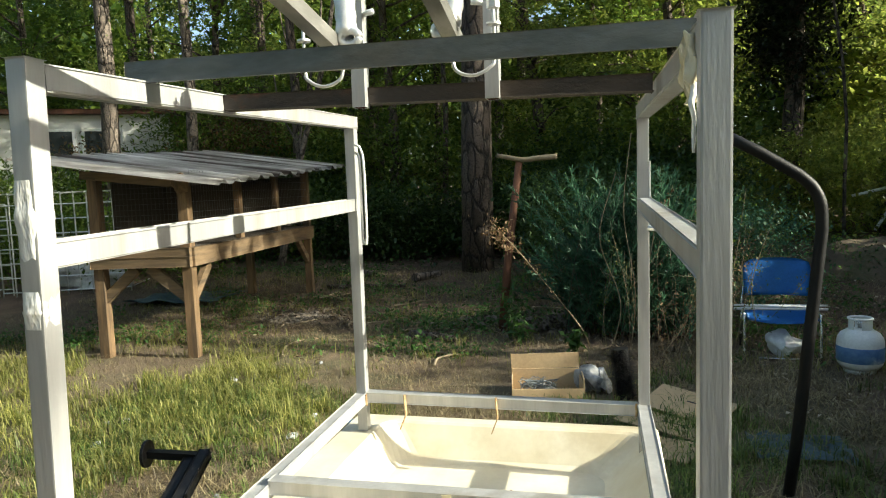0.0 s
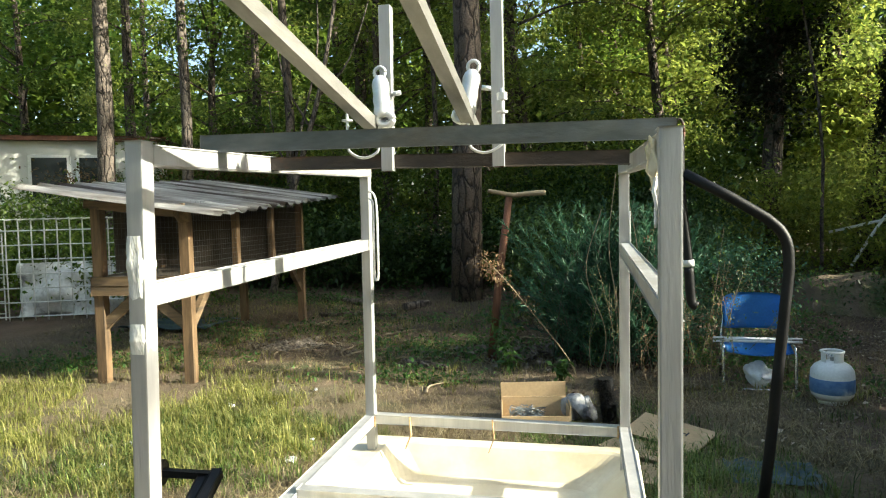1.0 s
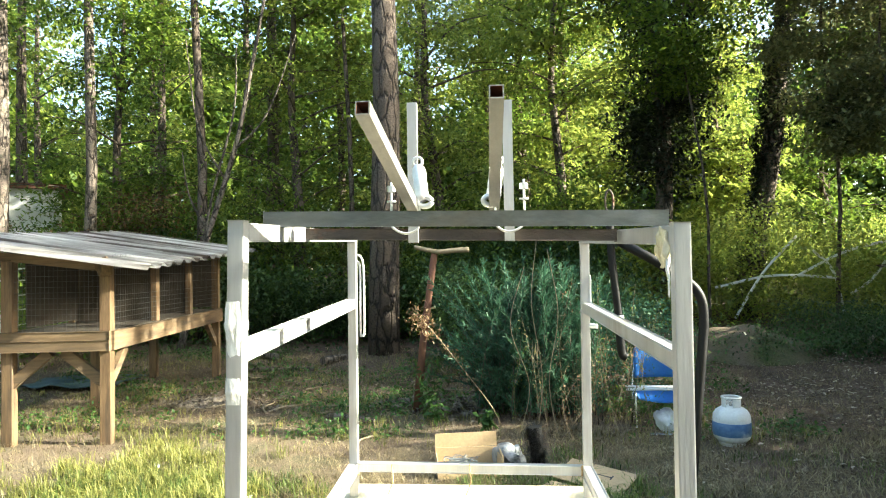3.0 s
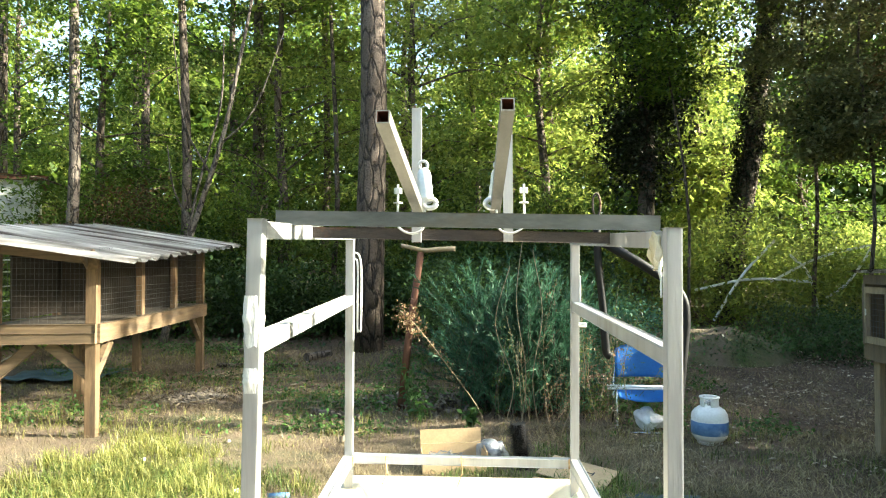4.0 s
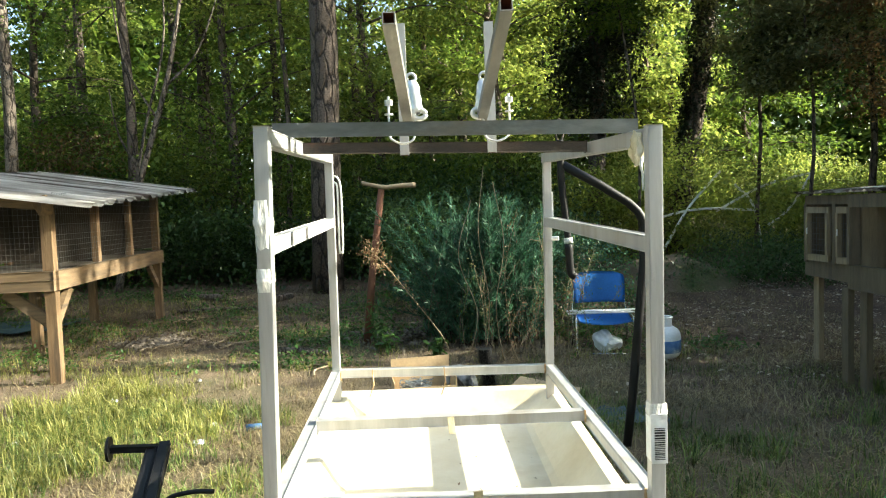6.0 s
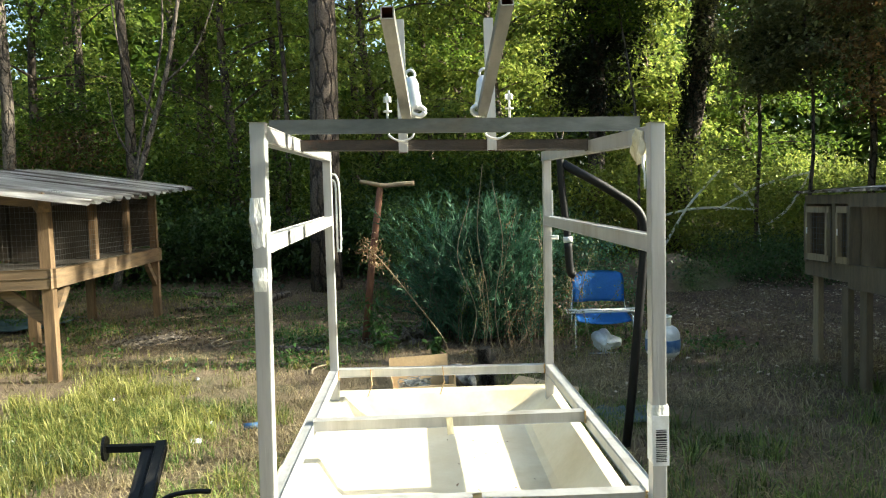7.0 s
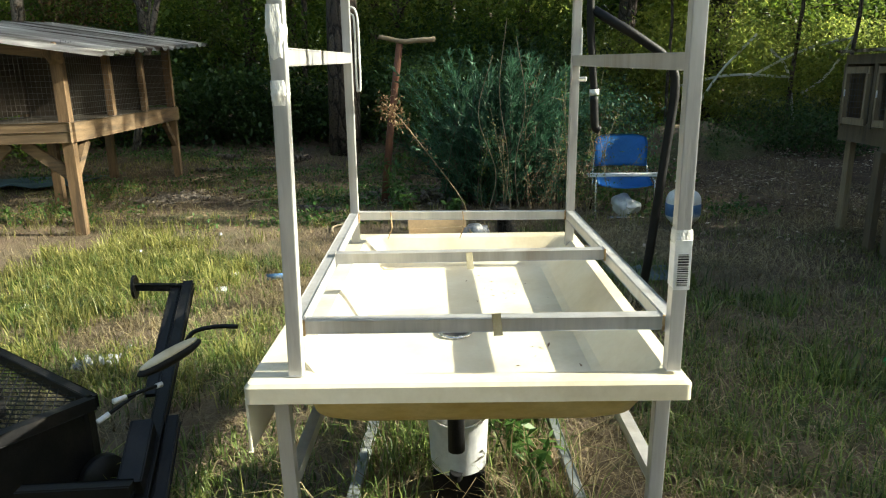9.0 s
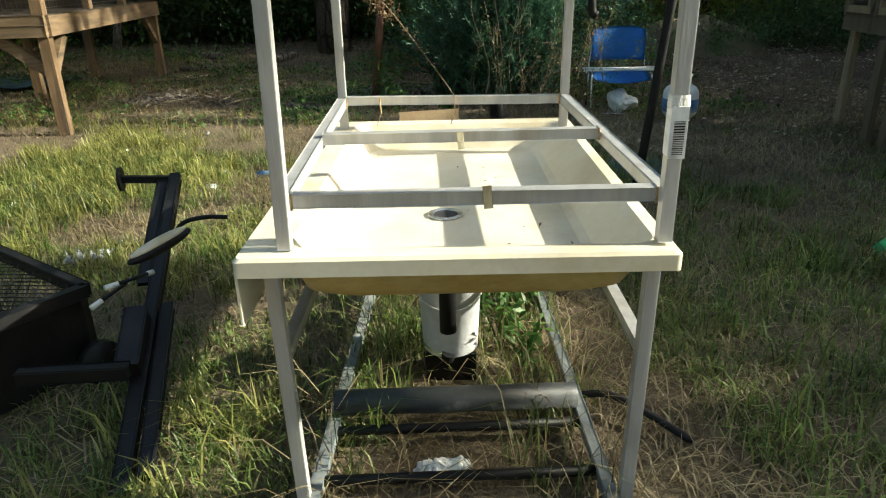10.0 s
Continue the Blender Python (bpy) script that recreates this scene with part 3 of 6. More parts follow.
# ---- sink table ----
def build_sink():
    s = thing("utility_sink", "cream fibreglass sink table on aluminium legs, stained underneath", "sink", (0.33, 0.6, 0.0))
    o = Vector((0.33, 0.6, 0))
    x0, x1, y0, y1, zt, zf = -0.10, 0.778, -0.048, 1.25, 0.695, 0.60
    # opening of the basin and its floor, as rounded rectangles
    def rr(xa, xb, ya, yb, r, z, n=6):
        out = []
        for cx, cy, a0 in ((xb - r, yb - r, 0), (xa + r, yb - r, 90), (xa + r, ya + r, 180), (xb - r, ya + r, 270)):
            for k in range(n + 1):
                a = radians(a0 + 90 * k / n)
                out.append(Vector((cx + r * math.cos(a), cy + r * math.sin(a), z)) - o)
        return out
    loops = [rr(x0, x1, y0, y1, 0.012, 0.655), rr(x0, x1, y0, y1, 0.012, 0.688), rr(x0 + 0.006, x1 - 0.006, y0 + 0.006, y1 - 0.006, 0.012, zt),
             rr(0.0, 0.742, 0.0, 1.20, 0.05, zt), rr(0.006, 0.735, 0.008, 1.193, 0.05, zt - 0.006), rr(0.05, 0.655, 0.05, 1.15, 0.07, zf + 0.012), rr(0.065, 0.635, 0.065, 1.135, 0.06, zf)]
    bm = bmesh.new()
    rings = [[bm.verts.new(p) for p in l] for l in loops]
    n = len(rings[0])
    for u, v in zip(rings, rings[1:]):
        for k in range(n):
            bm.faces.new((u[k], u[(k + 1) % n], v[(k + 1) % n], v[k]))
    bm.faces.new(rings[-1])
    for v in bm.verts:
        q = v.co + o
        if q.z > 0.65:
            v.co.z += 0.004 * math.sin(q.x * 4.0 + 0.6) - 0.003 * math.cos(q.y * 2)
    part("basin", bm, M_FIBRE, s, "", False)
    under = [rr(0.005, 0.725, -0.03, 1.19, 0.05, 0.662), rr(0.02, 0.69, -0.02, 1.17, 0.07, 0.605), rr(0.06, 0.645, 0.01, 1.15, 0.07, 0.583)]
    bm = bmesh.new()
    rings = [[bm.verts.new(p) for p in l] for l in under]
    for u, v in zip(rings, rings[1:]):
        for k in range(n):
            bm.faces.new((u[k], v[k], v[(k + 1) % n], u[(k + 1) % n]))
    bm.faces.new(rings[-1][::-1])
    crumple(bm, 0.004, 9)
    part("underside", bm, M_FIBRE_UNDER, s, "yellow-brown stained underside", True)
    # apron hanging on one side
    bm = bmesh.new()
    bar(bm, Vector((-0.096, -0.044, 0.605)) - o, Vector((-0.096, 1.24, 0.60)) - o, 0.006, 0.115, 0.002)
    part("apron", bm, M_FIBRE, s)
    for x, y in ((-0.04, 0.012), (0.738, 0.012), (-0.04, 1.17), (0.735, 1.17)):
        bm = bmesh.new()
        bar(bm, Vector((x + (0.012 if x < 0.3 else -0.012), y, -0.02)) - o, Vector((x, y, 0.657)) - o, 0.03, 0.026)
        part("leg", bm, M_ALU, s)
    for x in (-0.034, 0.733):
        bm = bmesh.new()
        bar(bm, Vector((x, 0.026, 0.445)) - o, Vector((x, 1.157, 0.445)) - o, 0.022, 0.03)
        part("side_rail", bm, M_ALU, s)
    bm = bmesh.new()
    bar(bm, Vector((-0.02, 1.17, 0.445)) - o, Vector((0.72, 1.17, 0.445)) - o, 0.022, 0.03)
    part("back_rail", bm, M_ALU, s)
    # drain
    bm = bmesh.new()
    lathe(bm, [(0.047, 0.002), (0.047, 0.006), (0.036, 0.007), (0.032, 0.002)], 28, Vector((0.318, 0.455, zf)) - o)
    part("drain_ring", bm, M_CHROME, s, "", True)
    # flat dark disc stands for the shade down the drain
    bm = bmesh.new()
    lathe(bm, [(0.033, 0.0015), (0.033, 0.0035), (0.01, 0.0035)], 20, Vector((0.318, 0.455, zf)) - o)
    part("drain_dark_disc", bm, M_INK_AND_HOLE, s)
    bm = bmesh.new()
    rod(bm, [Vector((0.318, 0.455, 0.598)) - o, Vector((0.318, 0.455, 0.25)) - o], 0.024, 18)
    rod(bm, [Vector((0.318, 0.455, 0.596)) - o, Vector((0.318, 0.455, 0.565)) - o], 0.034, 18)
    part("drain_pipe", bm, M_BLACK, s, "black plastic drain pipe", True)
    return s


build_sink()

# bits of dry leaf in the basin
def build_basin_bits():
    rng = np.random.default_rng(3)
    P = np.stack([rng.uniform(0.36, 0.62, 26), rng.uniform(0.15, 1.05, 26), np.full(26, 0.6035)], 1)
    ob = fast_mesh("leaf_bits", leaves(P, 0.016, 0.98, rng, 0.3), QUAD, L_LITTER)
    tagged(ob, "small dry leaf bits lying in the sink", "debris", kind="stuff")


build_basin_bits()


# ---- under the table ----
def build_under():
    b = thing("bucket", "white plastic bucket under the sink drain", "bucket", (0.325, 0.645, gz(0.325, 0.645)))
    bm = bmesh.new()
    seg = 40
    prof = [(0.082, 0.095), (0.086, 0.099), (0.098, 0.33), (0.105, 0.332), (0.105, 0.345), (0.097, 0.345), (0.082, 0.107)]
    rings = [[bm.verts.new((r * math.cos(2 * math.pi * k / seg), r * math.sin(2 * math.pi * k / seg), z)) for k in range(seg)] for r, z in prof]
    for u, v in zip(rings, rings[1:]):
        for k in range(seg):
            bm.faces.new((u[k], u[(k + 1) % seg], v[(k + 1) % seg], v[k]))
    bm.faces.new(rings[-1])
    part("shell", bm, M_BUCKET, b, "", True)
    bm = bmesh.new()
    rod(bm, [(-0.01, -0.076, 0.09), (-0.01, -0.086, 0.107), (-0.008, -0.0875, 0.115)], 0.02, 14)
    part("outlet", bm, M_BLACK, b, "dark outlet cut at the bottom")
    bm = bmesh.new()
    rod(bm, [(0.105 * math.cos(radians(a)), 0.105 * math.sin(radians(a)) - 0.005, 0.32 - 0.05 * math.sin(radians(a - 180))) for a in range(180, 361, 12)], 0.003, 6)
    part("handle", bm, M_ZINC, b, "", True)

    part("base_block", box(bmesh.new(), (-0.08, -0.06, -0.01), (0.08, 0.06, 0.096), 0.006), M_BLACK, b, "black block under the bucket")
    r = thing("ground_rack", "flat painted steel rack lying in the grass", "rack", (0.33, 0.6, 0.045))
    for pts in (((-0.35, -0.9, 0.0), (-0.30, 0.62, 0.02)), ((0.37, -0.9, 0.0), (0.33, 0.62, 0.02))):
        part("side_bar", bar(bmesh.new(), pts[0], pts[1], 0.028, 0.028), M_PVC, r)
    part("back_bar", bar(bmesh.new(), (-0.30, 0.62, 0.02), (0.33, 0.62, 0.02), 0.028, 0.028), M_PVC, r)
    for y, z in ((-0.33, 0.005), (-0.52, 0.0)):
        part("cross_bar", rod(bmesh.new(), [(-0.33, y, z), (0.35, y + 0.02, z)], 0.014, 10), M_BLACK, r, "black cross bar", True)
    p = thing("pipe", "grey plastic pipe lying across the rack", "pipe", (0.33, 0.34, 0.094))
    bm = bmesh.new()
    rod(bm, [(-0.33, 0.0, 0), (0.34, 0.01, 0.003)], 0.036, 20)
    part("tube", bm, M_PIPE, p, "", True)
    t = thing("paper_towel", "crumpled white paper towel lying on the grass", "litter", (0.30, 0.13, 0.03))
    bm = bmesh.new()
    bmesh.ops.create_icosphere(bm, subdivisions=5, radius=1)
    for v in bm.verts:
        v.co = Vector((v.co.x * 0.075, v.co.y * 0.03, v.co.z * 0.03))
    crumple(bm, 0.016, 38, 6)
    crumple(bm, 0.008, 90, 2)
    part("sheet", bm, M_FOAM, t)


build_under()


# ---- black bike rack beside the table ----
def build_bike_rack():
    r = thing("bike_rack", "black steel bike rack with a padded cradle", "rack", (-0.55, 0.15, 0))
    o = Vector((-0.55, 0.15, 0))

    def b(name, p0, p1, w, h, mat=M_BLACK, bev=0.004):
        return part(name, bar(bmesh.new(), Vector(p0) - o, Vector(p1) - o, w, h, bev), mat, r)

    b("main_tube", (-0.50, 0.04, 0.0), (-0.80, 1.476, 0.44), 0.036, 0.036)
    b("second_tube", (-0.465, 0.14, 0.02), (-0.60, 0.74, 0.205), 0.032, 0.032)
    b("flat_strut", (-0.72, 0.85, 0.24), (-0.85, 1.47, 0.44), 0.034, 0.014)
    b("cross_arm", (-1.0, 1.42, 0.45), (-0.78, 1.47, 0.43), 0.026, 0.026)
    bm = bmesh.new()
    rod(bm, [Vector((-1.008, 1.42, 0.45)) - o, Vector((-0.998, 1.422, 0.45)) - o], 0.05, 18)
    part("end_plate", bm, M_BLACK, r)
    bm = bmesh.new()
    rod(bm, smooth_path([Vector(p) - o for p in ((-0.70, 1.10, 0.30), (-0.66, 1.12, 0.36), (-0.58, 1.14, 0.375), (-0.50, 1.15, 0.37))], 5), 0.009, 8)
    part("lever", bm, M_BLACK, r, "", True)
    bm = bmesh.new()
    bmesh.ops.create_uvsphere(bm, u_segments=24, v_segments=14, radius=1)
    m = look((Vector((-0.681, 0.700, 0.376)) + Vector((-0.546, 0.900, 0.417))) / 2 - o, Vector((-0.546, 0.900, 0.417)) - o)
    for v in bm.verts:
        v.co = m @ Vector((v.co.x * 0.03, v.co.y * 0.024, v.co.z * 0.122))
    pad = part("pad", bm, M_BLACK, r, "long cradle pad with a pale top", True)
    bm = bmesh.new()
    bmesh.ops.create_uvsphere(bm, u_segments=24, v_segments=14, radius=1)
    for v in bm.verts:
        v.co = m @ Vector((v.co.x * 0.024, v.co.y * 0.014 + 0.015, v.co.z * 0.110))
    part("pad_top", bm, M_FIBRE, pad, "pale pad top", True)
    for k, (p0, p1) in enumerate((((-0.737, 0.600, 0.297), (-0.684, 0.700, 0.321)), ((-0.688, 0.620, 0.344), (-0.621, 0.720, 0.338)))):
        bm = bmesh.new()
        rod(bm, [Vector(p0) - o, Vector(p1) - o], 0.006, 10)
        c = part("clamp_rod", bm, M_BLACK, r, "", True)
        bm = bmesh.new()
        v0, v1 = Vector(p0) - o, Vector(p1) - o
        rod(bm, [v0 + (v0 - v1) * 0.3, v0 + (v1 - v0) * 0.04], 0.0085, 10)
        part("end_cap", bm, M_WHITE, c, "white plastic end cap", True)
        bm = rod(bmesh.new(), [v1 + (v0 - v1) * 0.12, v1 + (v1 - v0) * 0.05], 0.0085, 10)
        part("end_cap", bm, M_WHITE, c, "white plastic end cap", True)
    b("side_bar", (-0.57, 0.36, 0.20), (-0.86, 0.34, 0.20), 0.035, 0.035)
    b("joint_block", (-0.60, 0.42, 0.16), (-0.64, 0.62, 0.24), 0.06, 0.07)

    c = thing("wire_basket", "black steel cart with an expanded-mesh deck", "cart", (-1.05, 0.30, 0))
    o2 = Vector((-1.05, 0.30, 0))
    A, B_, C, D = Vector((-0.82, 0.68, 0.30)), Vector((-1.44, 1.12, 0.30)), Vector((-1.82, 0.57, 0.30)), Vector((-1.20, 0.13, 0.30))
    for p, q in ((A, B_), (B_, C), (C, D), (D, A)):
        part("deck_edge", bar(bmesh.new(), p - o2, q - o2, 0.03, 0.04), M_BLACK, c)
    bm = bmesh.new()
    nx, ny = 20, 14
    for i in range(-ny, nx):
        for sgn in (0, 1):
            pts = []
            for k in range(ny + 1):
                u = (i + k) / nx
                if 0 <= u <= 1:
                    vv = k / ny if sgn == 0 else 1 - k / ny
                    pts.append(A + (D - A) * u + (B_ - A) * vv - o2)
            if len(pts) > 1:
                rod(bm, [pts[0], pts[-1]], 0.0022, 4)
    part("mesh_deck", bm, M_BLACK, c)
    for p in (A * 0.97 + C * 0.03, B_ * 0.97 + D * 0.03, C, D):
        part("leg", bar(bmesh.new(), Vector((p.x, p.y, 0)) - o2, Vector((p.x, p.y, 0.285)) - o2, 0.04, 0.04), M_BLACK, c)
    part("lower_panel", bar(bmesh.new(), Vector((A.x - 0.02, A.y, 0.16)) - o2, Vector((D.x + 0.02, D.y, 0.16)) - o2, 0.02, 0.26), M_BLACK, c)
    for p in (A, D):
        bm = bmesh.new()
        q = Vector((p.x + 0.01, p.y - 0.04, 0.07))
        rod(bm, [q - o2, q + Vector((0.03, -0.02, 0)) - o2], 0.07, 22)
        part("wheel", bm, M_BLACK, c, "", True)


build_bike_rack()


# ---- wooden hutch with a corrugated roof ----
def build_hutch_left():
    h = thing("rabbit_hutch", "raised wooden hutch with wire sides and corrugated roof", "hutch", (-2.9, 4.5, 0), turn=7)
    o = Vector((-2.9, 4.5, 0))
    X0, X1, Y0, Y1 = -3.72, -2.90, 4.50, 7.75
    ZB, ZF, ZT = 0.80, 0.965, 1.49

    def b(name, p0, p1, w, hh, mat=M_WOODH, lab=""):
        return part(name, bar(bmesh.new(), Vector(p0) - o, Vector(p1) - o, w, hh, 0.005), mat, h, lab)

    leg = 0.09
    for x, y in ((X1, Y0), (X0, Y0), (X1, Y1), (X0, Y1), (X0, 6.1)):
        b("leg", (x, y, gz(x, y) - 0.03), (x, y, ZB), leg, leg, M_WOOD)
    for x, y, top in ((X1, Y0, ZT), (X0, Y0, ZT + 0.10), (X1, Y1, 1.70), (X0, Y1, 1.82)):
        b("corner_post", (x, y, ZF), (x, y, top), leg, leg, M_WOOD)
    for y in (5.6, 6.65):
        b("stud", (X1, y, ZF), (X1, y, 1.62), 0.06, 0.09, M_WOOD)
        b("stud", (X0, y, ZF), (X0, y, 1.62), 0.06, 0.09, M_WOOD)
    # double floor beams
    b("floor_beam", (X0 - 0.05, Y0 - 0.05, 0.925), (X1 + 0.05, Y0 - 0.05, 0.925), 0.04, 0.075)
    b("floor_beam", (X0 - 0.05, Y0 - 0.055, 0.84), (X1 + 0.05, Y0 - 0.055, 0.84), 0.04, 0.085)
    b("floor_beam", (X1 + 0.055, Y0 - 0.03, 0.88), (X1 + 0.055, Y1 + 0.05, 0.88), 0.04, 0.16)
    b("floor_beam", (X0 - 0.055, Y0 - 0.03, 0.88), (X0 - 0.055, Y1 + 0.05, 0.88), 0.04, 0.16)
    b("floor_beam", (X0 - 0.05, Y1 + 0.05, 0.88), (X1 + 0.05, Y1 + 0.05, 0.88), 0.04, 0.16)
    b("top_beam", (X0 - 0.1, Y0 - 0.02, ZT + 0.13), (X1 + 0.05, Y0 - 0.02, ZT + 0.01), 0.05, 0.07)
    b("top_beam", (X1, Y0, ZT + 0.02), (X1, Y1, 1.72), 0.05, 0.05, M_SHADEBOARD)
    b("top_beam", (X0, Y0, ZT + 0.14), (X0, Y1, 1.83), 0.05, 0.05, M_SHADEBOARD)
    # knee braces
    b("brace", (X1, Y0, 0.50), (X1 - 0.36, Y0, 0.79), 0.04, 0.085)
    b("brace", (X0, Y0, 0.50), (X0 + 0.34, Y0, 0.79), 0.04, 0.085)
    b("brace", (X1, Y0 + 0.03, 0.50), (X1, Y0 + 0.36, 0.79), 0.04, 0.085)
    b("brace", (X1, Y1 - 0.03, 0.50), (X1, Y1 - 0.40, 0.79), 0.04, 0.085)
    # boards closing the back, end, floor and partitions, coloured dark for the shade inside
    b("back_board", (X0 + 0.03, Y0 + 0.2, 1.28), (X0 + 0.03, Y1 - 0.05, 1.34), 0.015, 0.6, M_SHADEBOARD)
    b("end_board", (X0, Y1 - 0.02, 1.3), (X1, Y1 - 0.02, 1.3), 0.015, 0.62, M_SHADEBOARD)
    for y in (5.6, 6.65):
        b("partition", (X0 + 0.05, y, 1.25), (X1 - 0.05, y, 1.25), 0.012, 0.55, M_SHADEBOARD)
    b("floor_board", (X0 + 0.4, Y0, 0.955), (X0 + 0.4, Y1, 0.955), 0.80, 0.015, M_SHADEBOARD)
    bm = bmesh.new()
    bmesh.ops.create_icosphere(bm, subdivisions=3, radius=1)
    for v in bm.verts:
        v.co = Vector((X1 + 0.01, Y0 - 0.07, 1.52)) - o + Vector((v.co.x * 0.08, v.co.y * 0.03, v.co.z * 0.085))
    crumple(bm, 0.03, 14)
    part("knot", bm, M_WOOD, h, "rough end of a corner bracket")

    def mesh_panel(p, u, v, nu, nv):
        bm = bmesh.new()
        P, U, V = Vector(p) - o, Vector(u), Vector(v)
        for i in range(nu + 1):
            rod(bm, [P + U * i / nu, P + U * i / nu + V], 0.0014, 3, caps=False)
        for j in range(nv + 1):
            rod(bm, [P + V * j / nv, P + V * j / nv + U], 0.0014, 3, caps=False)
        part("wire_mesh", bm, M_WIRE, h, "galvanised wire mesh panel")

    mesh_panel((X0 + 0.04, Y0 - 0.01, 0.965), (0.74, 0, 0), (0, 0, 0.57), 20, 12)
    for ya, yb in ((4.55, 5.57), (5.63, 6.62), (6.68, 7.70)):
        mesh_panel((X1 + 0.03, ya, 0.965), (0, yb - ya, 0), (0, 0, 0.3), 20, 6)
        mesh_panel((X1 + 0.03, ya, 1.265), (0, yb - ya, 0), (0, 0, 0.36), 20, 4)
    # corrugated roof: waves across its length, sloping down towards the front edge
    bm = bmesh.new()
    nx, ny = 150, 12
    grid = []
    rx0, rx1, ry0, ry1 = -4.32, -2.45, 4.2, 8.28
    N = 220
    for j in range(N + 1):
        y = ry0 + (ry1 - ry0) * j / N
        row = []
        for i in range(ny + 1):
            x = rx0 + (rx1 - rx0) * i / ny
            z = 1.475 + 0.064 * (y - 4.2) + 0.154 * (rx1 - x) + 0.045 * (0.5 + 0.5 * math.cos(2 * math.pi * y / 0.27)) ** 2 + 0.004 * noise.noise(Vector((x * 2, y * 2, 0)))
            row.append(bm.verts.new(Vector((x, y, z)) - o))
        grid.append(row)
    for a, c in zip(grid, grid[1:]):
        for i in range(ny):
            bm.faces.new((a[i], a[i + 1], c[i + 1], c[i]))
    bmesh.ops.solidify(bm, geom=bm.faces[:], thickness=0.003)
    part("roof", bm, M_TIN, h, "corrugated metal roof sheet with stains and rib shading in its colour", True)


build_hutch_left()


def build_hutch_right():
    h = thing("wooden_hutch", "old grey wooden hutch with framed wire doors", "hutch", (3.9, 3.6, 0))
    o = Vector((3.9, 3.6, 0))

    def b(name, p0, p1, w, hh, mat=M_WOOD_GREY, parent=None, lab=""):
        return part(name, bar(bmesh.new(), Vector(p0) - o, Vector(p1) - o, w, hh, 0.004), mat, parent or h, lab)

    X0, X1, Y0, Y1 = 3.44, 4.55, 2.0, 4.26
    for x, y in ((X0 + 0.06, Y1 - 0.06), (X0 - 0.17, 3.44), (X0 - 0.14, 3.28), (X1 - 0.05, Y1 - 0.06), (X1 - 0.05, 3.2), (X0 + 0.05, 2.1), (X1 - 0.05, 2.1)):
        b("leg", (x, y, gz(x, y) - 0.03), (x, y, 0.72), 0.045, 0.075, M_WOOD_PALE if y > 4 else M_WOOD_GREY)
    b("floor_panel", (X0, 3.15, 0.80), (X1, 3.15, 0.80), Y1 - Y0, 0.03)
    b("end_panel", (X0 + 0.02, Y1, 1.08), (X1, Y1, 1.08), 0.02, 0.56)
    b("back_panel", (X1, Y0, 1.08), (X1, Y1, 1.08), 0.02, 0.56)
    b("near_panel", (X0, Y0, 1.08), (X1, Y0, 1.08), 0.02, 0.56)
    # dark sheet behind the doors stands for the shaded inside
    b("inner_wall", (X0 + 0.35, Y0 + 0.05, 1.08), (X0 + 0.35, Y1 - 0.05, 1.08), 0.012, 0.5, M_SHADEBOARD)
    b("sill", (X0, Y0, 0.775), (X0, Y1, 0.80), 0.04, 0.14)
    b("head", (X0, Y0, 1.335), (X0, Y1, 1.345), 0.04, 0.07)
    for y in (2.05, 2.62, 3.2, 3.42, 3.85, Y1 - 0.02):
        b("stud", (X0, y, 0.84), (X0, y, 1.31), 0.06 if y != 3.42 else 0.2, 0.04, M_WOOD_PALE if y == 3.42 else M_WOOD_GREY)
    b("unit_panel", (X0 - 0.17, 2.0, 0.80), (X0 - 0.17, 3.42, 0.80), 0.03, 0.17, M_WOOD_GREY)
    b("unit_panel", (X0 - 0.17, 2.0, 1.335), (X0 - 0.17, 3.42, 1.335), 0.03, 0.09, M_WOOD_GREY)
    b("unit_side", (X0 - 0.155, 3.43, 1.08), (X0 - 0.01, 3.43, 1.08), 0.02, 0.6, M_WOOD_GREY)
    b("unit_post", (X0 - 0.17, 3.38, 0.885), (X0 - 0.17, 3.38, 1.29), 0.08, 0.03, M_WOOD_GREY)
    for ya, yb in ((3.55, 3.80), (3.90, 4.21), (2.68, 3.15)):
        d = b("door", (X0 - 0.03, ya, 0.885), (X0 - 0.03, yb, 0.885), 0.025, 0.05, M_WOOD_PALE)
        for p0, p1, w, hh in (((X0 - 0.03, ya, 1.265), (X0 - 0.03, yb, 1.265), 0.025, 0.05), ((X0 - 0.03, ya + 0.02, 0.91), (X0 - 0.03, ya + 0.02, 1.24), 0.04, 0.025), ((X0 - 0.03, yb - 0.02, 0.91), (X0 - 0.03, yb - 0.02, 1.24), 0.04, 0.025)):
            b("door_frame", p0, p1, w, hh, M_WOOD_PALE, d)
        bm = bmesh.new()
        for i in range(9):
            y = ya + (yb - ya) * i / 8
            rod(bm, [Vector((X0 - 0.02, y, 0.9)) - o, Vector((X0 - 0.02, y, 1.25)) - o], 0.0016, 3, caps=False)
        for j in range(9):
            z = 0.9 + 0.35 * j / 8
            rod(bm, [Vector((X0 - 0.02, ya, z)) - o, Vector((X0 - 0.02, yb, z)) - o], 0.0016, 3, caps=False)
        part("wire_mesh", bm, M_WIRE, d)
        bm = bmesh.new()
        rod(bm, [Vector((X0 - 0.05, yb - 0.03, 1.07)) - o, Vector((X0 - 0.05, yb - 0.03, 1.12)) - o], 0.006, 6)
        part("latch", bm, M_ZINC, d)
    bm = bmesh.new()
    N, ny = 120, 3
    grid = []
    for j in range(N + 1):
        y = 1.9 + 2.45 * j / N
